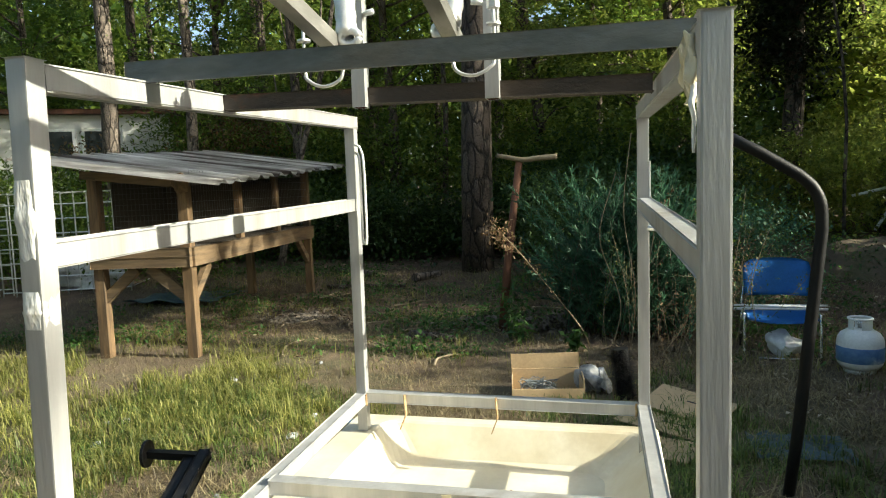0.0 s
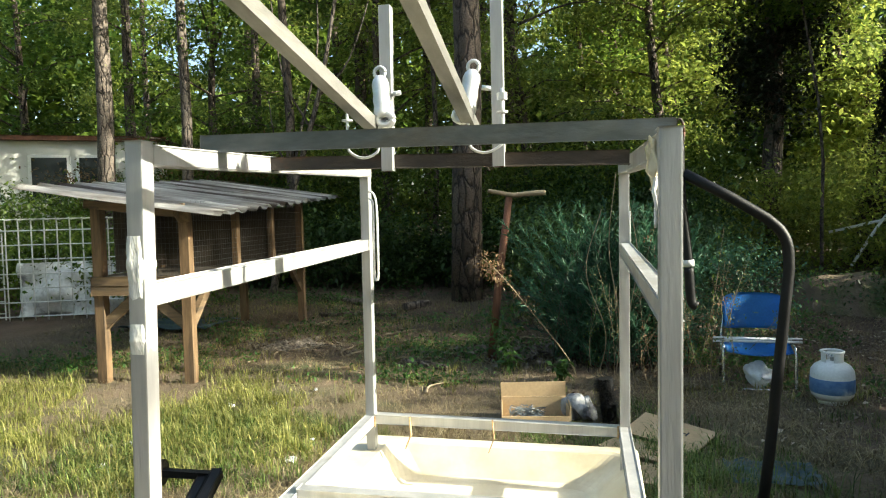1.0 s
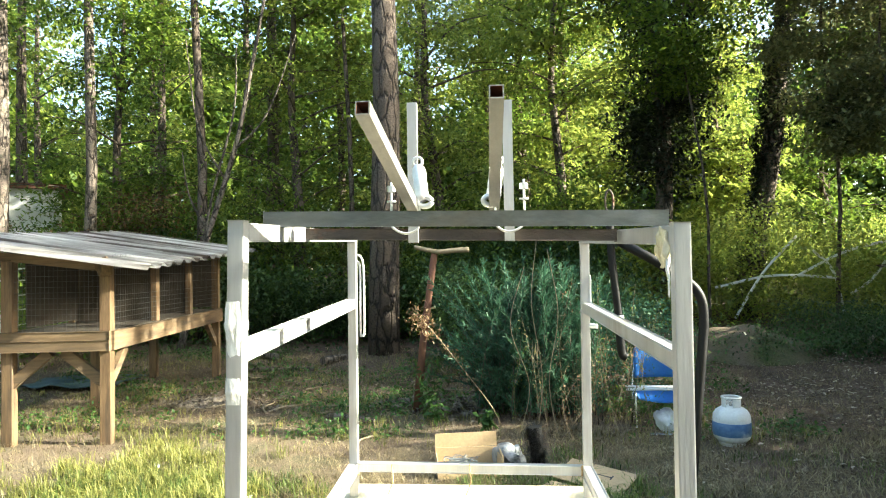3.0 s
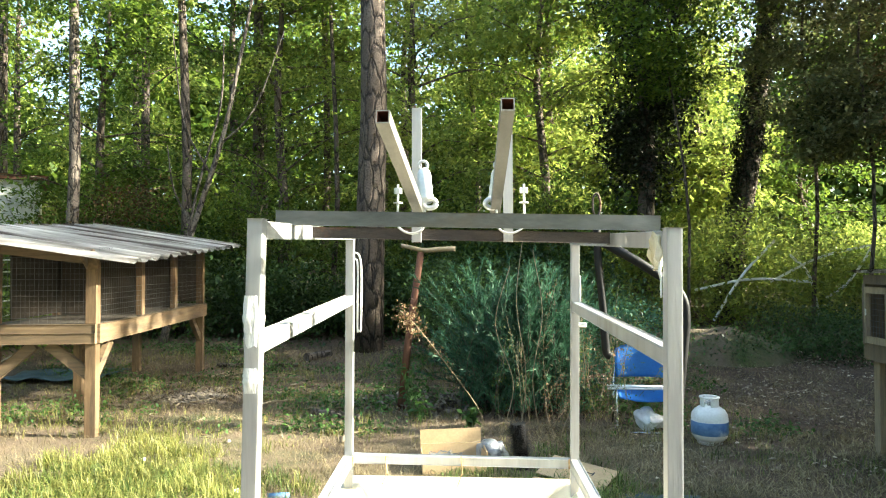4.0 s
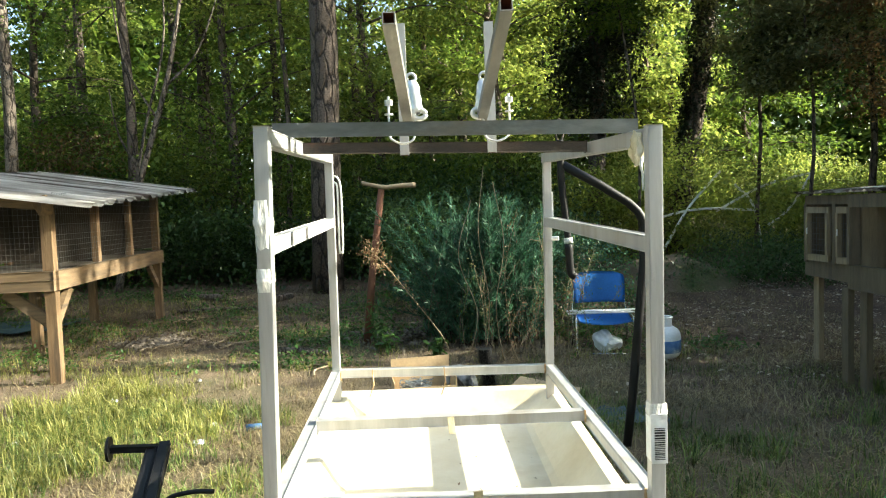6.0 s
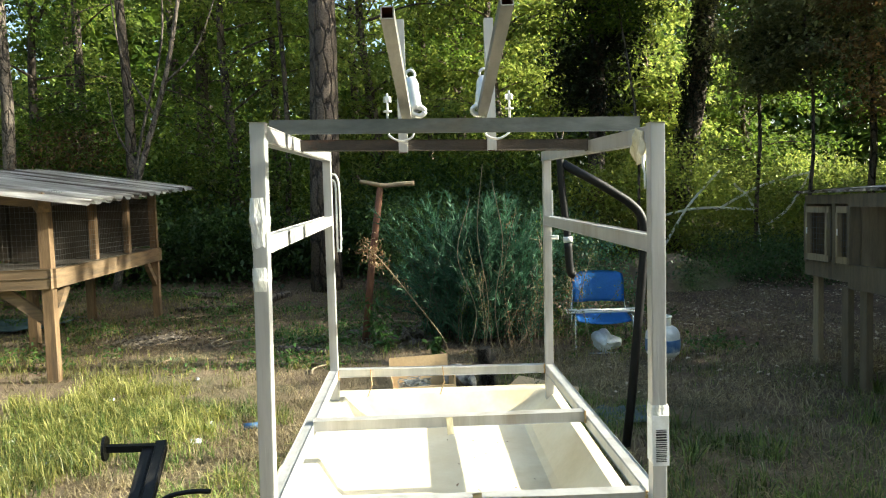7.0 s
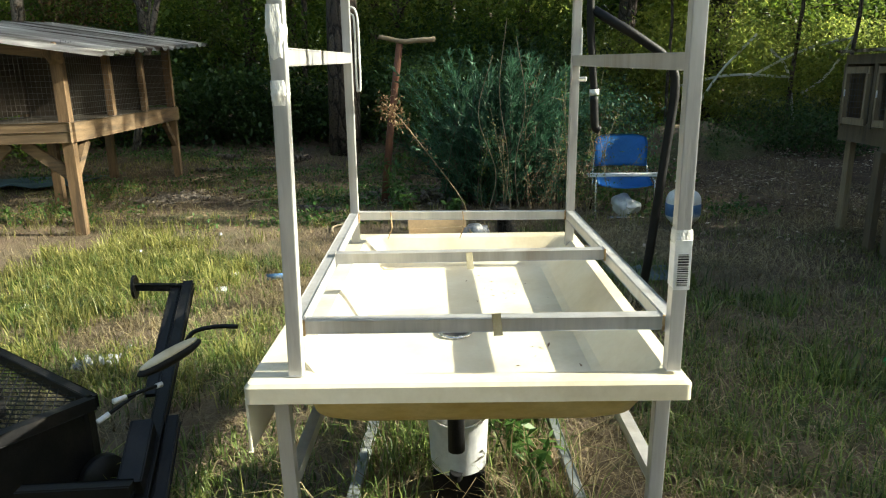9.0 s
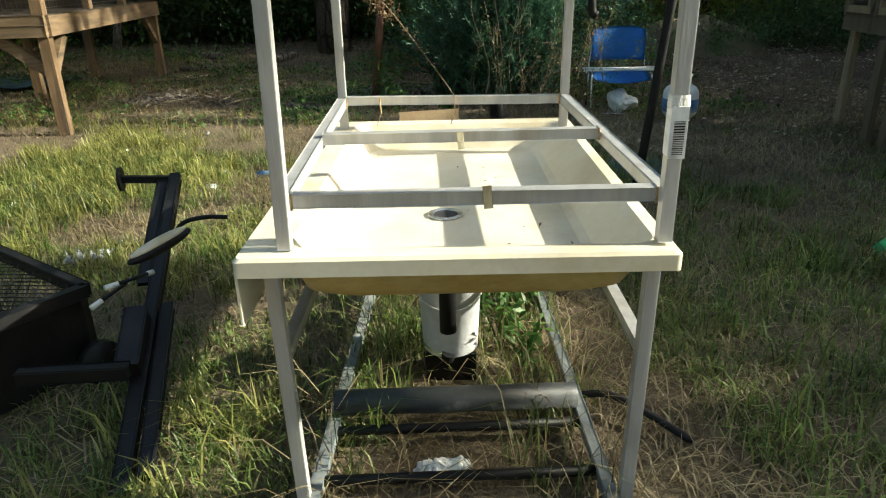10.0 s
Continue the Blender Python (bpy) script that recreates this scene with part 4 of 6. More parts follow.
        grid.append([bm.verts.new(Vector((3.37 + 1.35 * i / ny, y, 1.405 + 0.02 * i + 0.012 * math.cos(2 * math.pi * y / 0.076))) - o) for i in range(ny + 1)])
    for a, c in zip(grid, grid[1:]):
        for i in range(ny):
            bm.faces.new((a[i], a[i + 1], c[i + 1], c[i]))
    bmesh.ops.solidify(bm, geom=bm.faces[:], thickness=0.003)
    part("roof", bm, M_TIN, h, "corrugated metal roof sheet", True)


build_hutch_right()


# ---- chair, gas tank, bent pole ----
def build_chair():
    c = thing("chair", "blue plastic stacking chair with thin chromed legs", "chair", (1.90, 4.97, gz(1.90, 4.97)), turn=-6)
    c.scale = (1.1, 1.05, 1.0)

    def shell(pts_fn, nu, nv, name):
        bm = bmesh.new()
        g = [[bm.verts.new(pts_fn(i / nu, j / nv)) for i in range(nu + 1)] for j in range(nv + 1)]
        for a, d in zip(g, g[1:]):
            for i in range(nu):
                bm.faces.new((a[i], a[i + 1], d[i + 1], d[i]))
        bmesh.ops.solidify(bm, geom=bm.faces[:], thickness=0.006)
        return part(name, bm, M_BLUE, c, "", True)

    def back(u, v):
        w = 0.225 * (1 - 0.10 * max(0, v - 0.75) * 4 * abs(2 * u - 1) ** 3) * (0.95 + 0.05 * v)
        x = (2 * u - 1) * w
        return Vector((x, 0.20 + 0.07 * v - 0.06 * (2 * u - 1) ** 2, 0.43 + 0.29 * v - (0.03 * abs(2 * u - 1) ** 4 if v > 0.9 else 0)))

    def seat(u, v):
        return Vector(((2 * u - 1) * 0.22, -0.2 + 0.40 * v, 0.335 - 0.03 * (1 - (2 * u - 1) ** 2) + 0.02 * v - 0.03 * (1 - v) ** 3))

    shell(back, 14, 10, "backrest")
    shell(seat, 14, 10, "seat")
    for s in (-1, 1):
        bm = bmesh.new()
        rod(bm, smooth_path([(s * 0.235, -0.2, 0.0), (s * 0.235, -0.17, 0.3), (s * 0.232, -0.1, 0.345), (s * 0.232, 0.16, 0.35), (s * 0.225, 0.2, 0.42), (s * 0.2, 0.235, 0.62)], 5), 0.009, 8)
        part("frame_tube", bm, M_CHROME, c, "", True)
        bm = bmesh.new()
        rod(bm, [(s * 0.232, 0.1, 0.345), (s * 0.235, 0.24, 0.0)], 0.009, 8)
        part("leg", bm, M_CHROME, c, "", True)
    bm = bmesh.new()
    rod(bm, [(-0.235, -0.2, 0.012), (0.235, -0.2, 0.012)], 0.008, 8)
    part("stretcher", bm, M_CHROME, c, "", True)

    p = thing("white_pipes", "bundle of white plastic pipes lying on the chair", "pipe", (1.88, 4.88, gz(1.88, 4.95) + 0.385), turn=-4)
    for k, (dy, dz, l) in enumerate(((-0.10, 0.0, 0.33), (-0.02, 0.004, 0.27), (0.05, 0.0, 0.36))):
        bm = bmesh.new()
        rod(bm, [(-l + 0.02 * k, dy, dz), (l * 0.95, dy + 0.02, dz)], 0.009, 10)
        part("pipe", bm, M_WHITE, p, "", True)
    g = thing("plastic_bag", "crumpled white plastic bag under the chair", "bag", (1.92, 4.90, gz(1.92, 4.9)))
    bm = bmesh.new()
    bmesh.ops.create_icosphere(bm, subdivisions=4, radius=1)
    for v in bm.verts:
        v.co = Vector((v.co.x * 0.12, v.co.y * 0.09, v.co.z * 0.10 + 0.10))
    crumple(bm, 0.06, 11, 8)
    part("sheet", bm, M_BAG, g)


build_chair()


def build_tank():
    t = thing("propane_tank", "white gas tank with a blue and white printed sleeve", "gas tank", (2.31, 4.5, gz(2.31, 4.5)))
    R = 0.155
    t.scale = (0.93, 0.93, 0.88)
    part("foot_ring", lathe(bmesh.new(), [(0.10, 0.0), (0.105, 0.0), (0.105, 0.03), (0.10, 0.03)]), M_WHITE, t, "", True)
    prof = [(0.06, 0.025), (0.12, 0.035), (0.148, 0.07), (R, 0.11), (R, 0.24), (0.15, 0.275), (0.128, 0.312), (0.09, 0.338), (0.05, 0.348)]
    part("body", lathe(bmesh.new(), prof, 36), M_WHITE, t, "", True)
    part("sleeve", lathe(bmesh.new(), [(R - 0.012, 0.07), (R + 0.002, 0.105), (R + 0.003, 0.21), (R + 0.001, 0.212)], 36), M_TANKBLUE, t, "blue printed plastic sleeve", True)
    bm = bmesh.new()
    for a0 in (20, 140, 260):
        pts = [(0.078 * math.cos(radians(a)), 0.078 * math.sin(radians(a)), 0.325) for a in range(a0, a0 + 85, 8)]
        for p, q in zip(pts, pts[1:]):
            v = [bm.verts.new(Vector(x)) for x in (p, q, (q[0], q[1], 0.42), (p[0], p[1], 0.42))]
            bm.faces.new(v)
    bmesh.ops.remove_doubles(bm, verts=bm.verts[:], dist=0.0005)
    bmesh.ops.solidify(bm, geom=bm.faces[:], thickness=0.004)
    ring = [(0.078 * math.cos(radians(a)), 0.078 * math.sin(radians(a)), 0.425) for a in range(0, 361, 12)]
    rod(bm, ring, 0.010, 8)
    part("collar", bm, M_WHITE, t)
    bm = bmesh.new()
    lathe(bm, [(0.018, 0.345), (0.018, 0.385), (0.03, 0.387), (0.03, 0.40)], 14)
    part("valve", bm, M_CHROME, t, "", True)


build_tank()


def build_pole():
    p = thing("bent_pole", "tall bent black steel tube with a hanging handle lever", "pole", (1.38, 2.36, gz(1.38, 2.36)))
    o = Vector((1.38, 2.36, 0))
    y = 2.36
    pts = [(1.36, y, -0.02), (1.40, y, 0.3), (1.46, y, 0.9), (1.485, y, 1.15), (1.48, y, 1.25), (1.45, y, 1.32), (1.395, y, 1.375), (1.25, y, 1.47), (1.05, y, 1.585)]
    path = [Vector(q) - o for q in pts[:3]] + smooth_path([Vector(q) - o for q in pts[3:7]], 6) + [Vector(q) - o for q in pts[7:]]
    part("tube", rod(bmesh.new(), path, 0.024, 14), M_BLACK, p, "", True)
    lv = part("lever", rod(bmesh.new(), smooth_path([Vector(q) - o for q in ((1.033, y, 1.72), (1.038, y, 1.5), (1.055, y, 1.32), (1.068, y, 1.18))], 6), 0.02, 12), M_BLACK, p, "dark steel lever hanging from the tube", True)
    part("grip", rod(bmesh.new(), smooth_path([Vector(q) - o for q in ((1.068, y, 1.16), (1.073, y, 1.06), (1.08, y, 1.0), (1.10, y, 0.985))], 5), 0.022, 12), M_BLACK, lv, "black foam grip", True)
    part("band", rod(bmesh.new(), [Vector(q) - o for q in ((1.067, y, 1.195), (1.069, y, 1.165))], 0.025, 12), M_WHITE, lv, "white plastic band", True)
    ring = [Vector((1.033 + 0.02 * math.cos(a), y, 1.77 + 0.06 * math.sin(a))) - o for a in [2 * math.pi * k / 20 for k in range(21)]]
    part("hook", rod(bmesh.new(), ring, 0.006, 8), M_RUST, p, "rusty ring at the tip", True)


build_pole()


# ---- post with a stick, cartons and litter behind the table ----
def build_yard_bits():
    p = thing("rusty_post", "rust-brown post with a grey branch across its top", "post", (-0.37, 5.67, gz(-0.37, 5.67)))
    part("shaft", rod(bmesh.new(), [(0, 0, -0.03), (0.08, 0, 0.7), (0.21, 0, 1.60)], 0.042, 12, 0.034), M_RUSTPOST, p, "", True)
    part("branch", rod(bmesh.new(), smooth_path([(0.01, -0.03, 1.665), (0.1, -0.03, 1.645), (0.25, -0.02, 1.615), (0.4, -0.02, 1.625), (0.56, -0.01, 1.63)], 5), 0.02, 8, 0.026), M_STICK, p, "bare grey branch", True)

    c = thing("cardboard_box", "open brown cardboard box with wire scraps inside", "box", (0.23, 3.72, gz(0.23, 3.72)), turn=8)
    w, d, hh, th = 0.225, 0.14, 0.145, 0.006
    for nm, lo, hi in (("front_wall", (-w, -d, 0), (w, -d + th, 0.085)), ("back_wall", (-w, d - th, 0), (w, d, hh)), ("side_wall", (-w, -d + th, 0), (-w + th, d - th, 0.12)), ("side_wall", (w - th, -d + th, 0), (w, d - th, 0.12)), ("bottom", (-w + th, -d + th, 0), (w - th, d - th, th))):
        part(nm, box(bmesh.new(), lo, hi, 0.001), M_CARD, c)
    bm = bmesh.new()
    bar(bm, (-w, d, hh + 0.05), (w, d + 0.005, hh + 0.055), 0.006, 0.10, 0.001)
    part("flap", bm, M_CARD, c)
    bm = bmesh.new()
    bar(bm, (w + 0.005, -d, 0.10), (w + 0.012, d, 0.10), 0.006, 0.09, 0.001)
    part("flap", bm, M_CARD, c)
    s = thing("wire_scraps", "tangled grey wire scraps lying in the box", "wire", (0.18, 3.70, gz(0.2, 3.7) + 0.012))
    rng = np.random.default_rng(5)
    bm = bmesh.new()
    for k in range(34):
        q = rng.uniform(-1, 1, (4, 3)) * (0.13, 0.08, 0.05) + (0, 0, 0.06)
        rod(bm, smooth_path([Vector(x) for x in q], 4), 0.0025, 4)
    part("strands", bm, M_PVC, s)

    f = thing("flat_cardboard", "flattened cardboard box with torn slots", "cardboard", (0.92, 3.2, gz(0.92, 3.2) + 0.012), turn=-34)
    for k, (x, y, z, rx, ry) in enumerate(((0, 0.28, 0.05, 12, 4), (0.02, -0.02, 0.02, -2, 2), (0.12, -0.33, 0.01, 0, -2))):
        bm = bmesh.new()
        box(bm, (-0.24, -0.14, 0), (0.24, 0.14, 0.006), 0.001)
        m = pose(x, y, z, rx, ry, 4 * k)
        for v in bm.verts:
            v.co = m @ v.co
        pn = part("panel", bm, M_CARD, f)
        if k < 2:
            # thin dark strips stand for the shade inside the slots
            bm = bmesh.new()
            box(bm, (-0.02, 0.02, 0.0062), (0.10, 0.03, 0.0072))
            box(bm, (0.10, 0.0, 0.0062), (0.11, 0.05, 0.0072))
            for v in bm.verts:
                v.co = m @ v.co
            part("slot", bm, M_INK_AND_HOLE, pn, "dark strip for the shade in a cut slot")

    b = thing("scrub_brush", "black round bristle brush standing upright", "brush", (0.73, 3.72, gz(0.73, 3.72)))
    part("core", rod(bmesh.new(), [(0, 0, 0), (-0.03, 0, 0.32)], 0.05, 14), M_BLACK, b)
    rng = np.random.default_rng(9)
    n = 1500
    a, z = rng.uniform(0, 2 * np.pi, n), rng.uniform(0.0, 0.33, n)
    P0 = np.stack([0.045 * np.cos(a) - 0.11 * z, 0.045 * np.sin(a), z], 1)
    P1 = np.stack([0.092 * np.cos(a) - 0.11 * z, 0.092 * np.sin(a), z + rng.normal(0, 0.012, n)], 1)
    sd = np.stack([-np.sin(a), np.cos(a), 0 * a], 1) * 0.0028
    fast_mesh("bristles", np.stack([P0 - sd, P0 + sd, P1], 1), [(0, 1, 2)], M_BLACK, b)

    g = thing("rubbish_bag", "grey and clear plastic rubbish lying beside the box", "bag", (0.52, 3.88, gz(0.52, 3.88)))
    bm = bmesh.new()
    bmesh.ops.create_icosphere(bm, subdivisions=4, radius=1)
    for v in bm.verts:
        v.co = Vector((v.co.x * 0.11, v.co.y * 0.10, v.co.z * 0.08 + 0.07))
    crumple(bm, 0.07, 14, 3)
    part("sheet", bm, M_RUBBISH, g)

    bb = thing("blue_bottle", "small blue plastic bottle lying in the grass", "bottle", (-0.83, 2.98, gz(-0.83, 2.98) + 0.03), turn=20)
    part("body", rod(bmesh.new(), [(-0.06, 0, 0), (0.05, 0, 0), (0.075, 0, 0)], 0.025, 14, 0.012), M_TANKBLUE, bb, "", True)
    t = thing("tarp_scrap", "faded blue tarp scrap lying on the ground", "tarp", (-4.9, 7.3, gz(-4.9, 7.3) + 0.01))
    bm = bmesh.new()
    bmesh.ops.create_grid(bm, x_segments=24, y_segments=14, size=0.5)
    for v in bm.verts:
        v.co = Vector((v.co.x * 1.3, v.co.y * 0.9, 0.03 + 0.05 * noise.noise(v.co * 5)))
    bmesh.ops.solidify(bm, geom=bm.faces[:], thickness=0.004)
    part("sheet", bm, M_TARP, t, "", True)
    t = thing("net_scrap", "dull green-blue net scrap lying in the grass", "net", (1.55, 2.95, gz(1.55, 2.95) + 0.01))
    bm = bmesh.new()
    bmesh.ops.create_grid(bm, x_segments=20, y_segments=12, size=0.5)
    for v in bm.verts:
        v.co = Vector((v.co.x * 0.45, v.co.y * 0.35, 0.015 + 0.03 * noise.noise(v.co * 6)))
    part("sheet", bm, M_TARP, t, "", True)


build_yard_bits()


def build_scraps():
    rng = np.random.default_rng(77)
    for k in range(14):
        x, y = rng.uniform(-2.4, -0.8), rng.uniform(1.3, 4.6)
        s = thing("plastic_scrap", "small crumpled white plastic scrap in the grass", "litter", (x, y, gz(x, y) + 0.012), "plastic scraps", rng.uniform(0, 180))
        bm = bmesh.new()
        bmesh.ops.create_icosphere(bm, subdivisions=3, radius=1)
        w = rng.uniform(0.018, 0.045)
        for v in bm.verts:
            v.co = Vector((v.co.x * w, v.co.y * w * 0.6, v.co.z * 0.012))
        crumple(bm, w * 0.5, 40, k)
        part("sheet", bm, M_RUBBISH if k % 3 else M_BAG, s)
    g = thing("green_cup", "small bright green plastic cup lying in the grass", "cup", (2.26, 1.53, gz(2.26, 1.53) + 0.03), turn=35)
    part("shell", rod(bmesh.new(), [(-0.06, 0, 0), (0.06, 0, 0.004)], 0.026, 16, 0.034), M_GREEN, g, "", True)
    f = thing("film_scrap", "crumpled clear plastic film flat in the grass", "litter", (-1.33, 1.63, gz(-1.33, 1.63) + 0.02), turn=15)
    bm = bmesh.new()
    bmesh.ops.create_grid(bm, x_segments=22, y_segments=12, size=0.5)
    for v in bm.verts:
        v.co = Vector((v.co.x * 0.2, v.co.y * 0.1, 0.01 + 0.05 * noise.noise(v.co * 6)))
    bmesh.ops.solidify(bm, geom=bm.faces[:], thickness=0.002)
    part("sheet", bm, M_RUBBISH, f, "", True)
    h = thing("hose", "short black rubber hose lying in the grass", "hose", (0.7, 0.42, 0.03))
    part("tube", rod(bmesh.new(), smooth_path([(0, 0, 0.02), (0.08, -0.02, 0.03), (0.18, -0.10, 0.012), (0.26, -0.2, 0.0)], 6), 0.011, 8), M_BLACK, h, "", True)


build_scraps()


# ---- plants ----
def clumps(rng, centres, spread, per, size, flat=0.45):
    """Leaves gathered in flattened clumps round the centres."""
    P = np.repeat(centres, per, axis=0)
    P = P + rng.normal(0, 1, P.shape) * np.array(spread)
    return leaves(P, size, flat, rng)


def trunk_mesh(bm, base, top, r0, r1, rng, bend=0.15, seg=12, n=9):
    base, top = Vector(base), Vector(top)
    pts = []
    for k in range(n + 1):
        t = k / n
        w = math.sin(math.pi * t) * bend
        pts.append(base.lerp(top, t) + Vector((noise.noise(Vector((t * 2.5, base.x, base.y))) * w, noise.noise(Vector((base.y, t * 2.5, base.x))) * w, 0)))
    pts[0].z -= 0.1
    rod(bm, [pts[0] + Vector((0, 0, 0))] + pts[1:], r0, seg, r1)
    return pts


def build_tree(name, label, at, height, r0, crown_from, crown_r, n_clumps, per, size, leaf, bark=None, lean=(0, 0), seed=1, limbs=14, spread=(0.5, 0.5, 0.11), group=""):
    """A tree: tapered trunk with limbs, and a crown of many small leaves in clumps at the limbs' ends."""
    rng = np.random.default_rng(seed)
    z0 = gz(*at)
    t = thing(name, label, "tree", (at[0], at[1], z0), group)
    bm = bmesh.new()
    top = Vector((lean[0], lean[1], height))
    pts = trunk_mesh(bm, (0, 0, 0), top, r0, r0 * 0.25, rng, 0.25)
    cents = []
    for k in range(limbs):
        f = crown_from / height + (1 - crown_from / height) * (k + rng.uniform(0, 1)) / limbs
        p = Vector((0, 0, 0)).lerp(top, min(0.98, f))
        a = rng.uniform(0, 2 * math.pi)
        shape = math.sin(math.pi * min(1, 0.18 + 0.82 * (1 - (f - crown_from / height) / (1 - crown_from / height + 1e-6)))) ** 0.6
        L = crown_r * (0.45 + 0.55 * shape) * rng.uniform(0.65, 1.2)
        e = p + Vector((math.cos(a) * L, math.sin(a) * L, L * rng.uniform(-0.05, 0.5)))
        m = p.lerp(e, 0.5) + Vector((0, 0, 0.1 * L))
        rod(bm, smooth_path([p, m, e], 3), r0 * 0.22, 5, r0 * 0.05)
        cents += [p.lerp(e, u) + Vector(rng.normal(0, 0.25, 3)) * L * 0.5 for u in rng.uniform(0.3, 1.05, max(1, n_clumps // limbs))]
    part("trunk", bm, bark or M_BARK, t, "", True)
    V = clumps(rng, np.array([list(c) for c in cents]), spread, per, size, 0.6)
    fast_mesh("crown", V, QUAD, leaf, t)
    return t


def build_woods():
    # the pine whose straight trunk stands behind the frame
    build_tree("pine_tree", "tall straight pine with a bare scaly grey-brown trunk", (-1.3, 9.3), 17, 0.25, 10.5, 2.6, 60, 120, 0.12, L_FOREST, M_BARK, (0.1, 0), 11)
    # dark leaning tree, its trunk thick with ivy
    t = build_tree("ivy_tree", "dark leaning tree with an ivy-clad trunk", (5.4, 13.0), 13, 0.23, 8.2, 1.9, 60, 100, 0.11, L_DARK, M_BARK, (2.28, 0.3), 12)
    rng = np.random.default_rng(2)
    n = 11000
    u, a = rng.uniform(0.0, 0.62, n), rng.uniform(0, 2 * np.pi, n)
    swell = np.array([0.75 + 0.9 * abs(noise.noise(Vector((q * 16, 3, 1)))) for q in u])
    rr = (0.19 + rng.exponential(0.055, n)) * swell
    P = np.stack([2.28 * u + rr * np.cos(a), 0.3 * u + rr * np.sin(a), 13 * u], 1)
    loose(fast_mesh("ivy", leaves(P, 0.085, 0.3, rng), QUAD, L_SHADE_BLACK, t))
    # cedar column coloured near black for its shade, with a broadleaf tree hanging its sprays before it
    build_tree("cedar_tree", "dark dense cedar column with hanging foliage", (3.75, 12.8), 13, 0.2, 2.9, 1.0, 260, 110, 0.12, L_SHADE_BLACK, M_BARK, (0.2, 0), 13, limbs=50, spread=(0.24, 0.24, 0.34))
    build_tree("broadleaf_tree", "slim broadleaf tree with level green sprays", (4.2, 11.2), 8.5, 0.03, 4.3, 1.7, 110, 120, 0.10, L_FOREST, M_BARK, (-0.3, 0), 27, limbs=22, spread=(0.34, 0.34, 0.07), group="broadleaf trees of the wood")
    build_tree("understory_tree", "small shaded tree with drooping green foliage", (1.2, 16.2), 9, 0.16, 0.6, 1.6, 150, 110, 0.12, L_FOREST, M_BARK, (0, 0), 14, limbs=40, spread=(0.3, 0.3, 0.2))
    # overhang kept dark by its leaf colour, as if shaded
    build_tree("shade_tree", "broadleaf tree with low hanging branches, leaves darkened for shade", (8.3, 10.9), 9, 0.07, 2.9, 2.4, 230, 110, 0.10, L_DARK, M_BARK, (0, 0), 15, limbs=30, spread=(0.36, 0.36, 0.09))
    build_tree("shade_tree", "olive and russet broadleaf tree over the dirt path", (6.75, 10.2), 8.5, 0.035, 2.9, 1.55, 190, 120, 0.095, L_OLIVE, M_BARK, (0.2, 0), 16, limbs=28, spread=(0.34, 0.34, 0.08))
    build_tree("shade_tree", "dull olive broadleaf tree over the dirt path", (6.55, 11.6), 9.5, 0.04, 3.2, 1.75, 210, 125, 0.10, L_OLIVE, M_BARK, (0.1, 0), 18, limbs=30, spread=(0.34, 0.34, 0.09))
    build_tree("shade_tree", "russet-leaved tree beyond the grey hutch", (7.6, 9.2), 6.5, 0.035, 2.3, 1.1, 60, 110, 0.085, L_RUSSET, M_BARK, (0.1, 0), 17, limbs=18, spread=(0.3, 0.3, 0.08))
    # pale pines and thin trunks
    for k, (x, y, r, h, bark, ln) in enumerate(((-8.2, 10.0, 0.17, 15, M_BARK_PALE, 0.2), (-6.65, 10.2, 0.11, 14, M_BARK_PALE, 0.1), (-4.9, 10.9, 0.10, 14, M_BARK, -0.2), (-4.9, 14.5, 0.17, 15, M_BARK, 0.4),
                                               (-3.1, 14.0, 0.10, 13, M_BARK, 0.2), (-2.2, 17.0, 0.14, 14, M_BARK_PALE, 0.1), (-8.6, 16.5, 0.14, 15, M_BARK, 0.3), (0.4, 15.5, 0.08, 12, M_BARK, -0.2), (-5.6, 17.5, 0.12, 14, M_BARK_PALE, 0.0), (2.2, 16.5, 0.09, 12, M_BARK, 0.3), (-11.5, 15, 0.16, 15, M_BARK, 0.3), (-2.35, 11.6, 0.06, 11, M_BARK, 0.1))):
        build_tree("slim_tree", "slim forest tree with a long bare trunk", (x, y), h, r, 5.5, 1.9, 60, 105, 0.115, (L_FOREST, L_SUNLIT, L_FOREST)[k % 3], bark, (ln, 0), 30 + k, 12, spread=(0.36, 0.36, 0.09), group="slim trees of the wood")
    t = thing("leaning_tree", "thin dead grey tree leaning over the undergrowth", "tree", (-4.8, 9.8, gz(-4.8, 9.8)))
    bm = bmesh.new()
    rod(bm, smooth_path([(0, 0, -0.1), (0.22, 0, 0.9), (0.5, 0, 1.87), (0.95, 0.05, 3.3), (1.18, 0.1, 4.4), (1.5, 0.1, 6.0)], 4), 0.07, 8, 0.025)
    rod(bm, smooth_path([(0.52, 0, 1.9), (0.16, 0.05, 2.55), (0.02, 0.1, 3.3)], 4), 0.022, 6, 0.008)
    rod(bm, smooth_path([(0.3, 0, 1.2), (0.62, -0.05, 2.6), (1.0, -0.1, 3.9), (1.05, -0.1, 5.0)], 4), 0.03, 6, 0.012)
    rod(bm, smooth_path([(0.95, 0.05, 3.3), (1.5, 0.1, 3.9), (2.0, 0.1, 5.2)], 4), 0.022, 6, 0.008)
    rod(bm, smooth_path([(0.8, 0.0, 2.8), (0.3, 0.1, 3.7), (0.1, 0.1, 5.2)], 4), 0.02, 6, 0.008)
    part("trunk", bm, M_BARK_PALE, t, "", True)
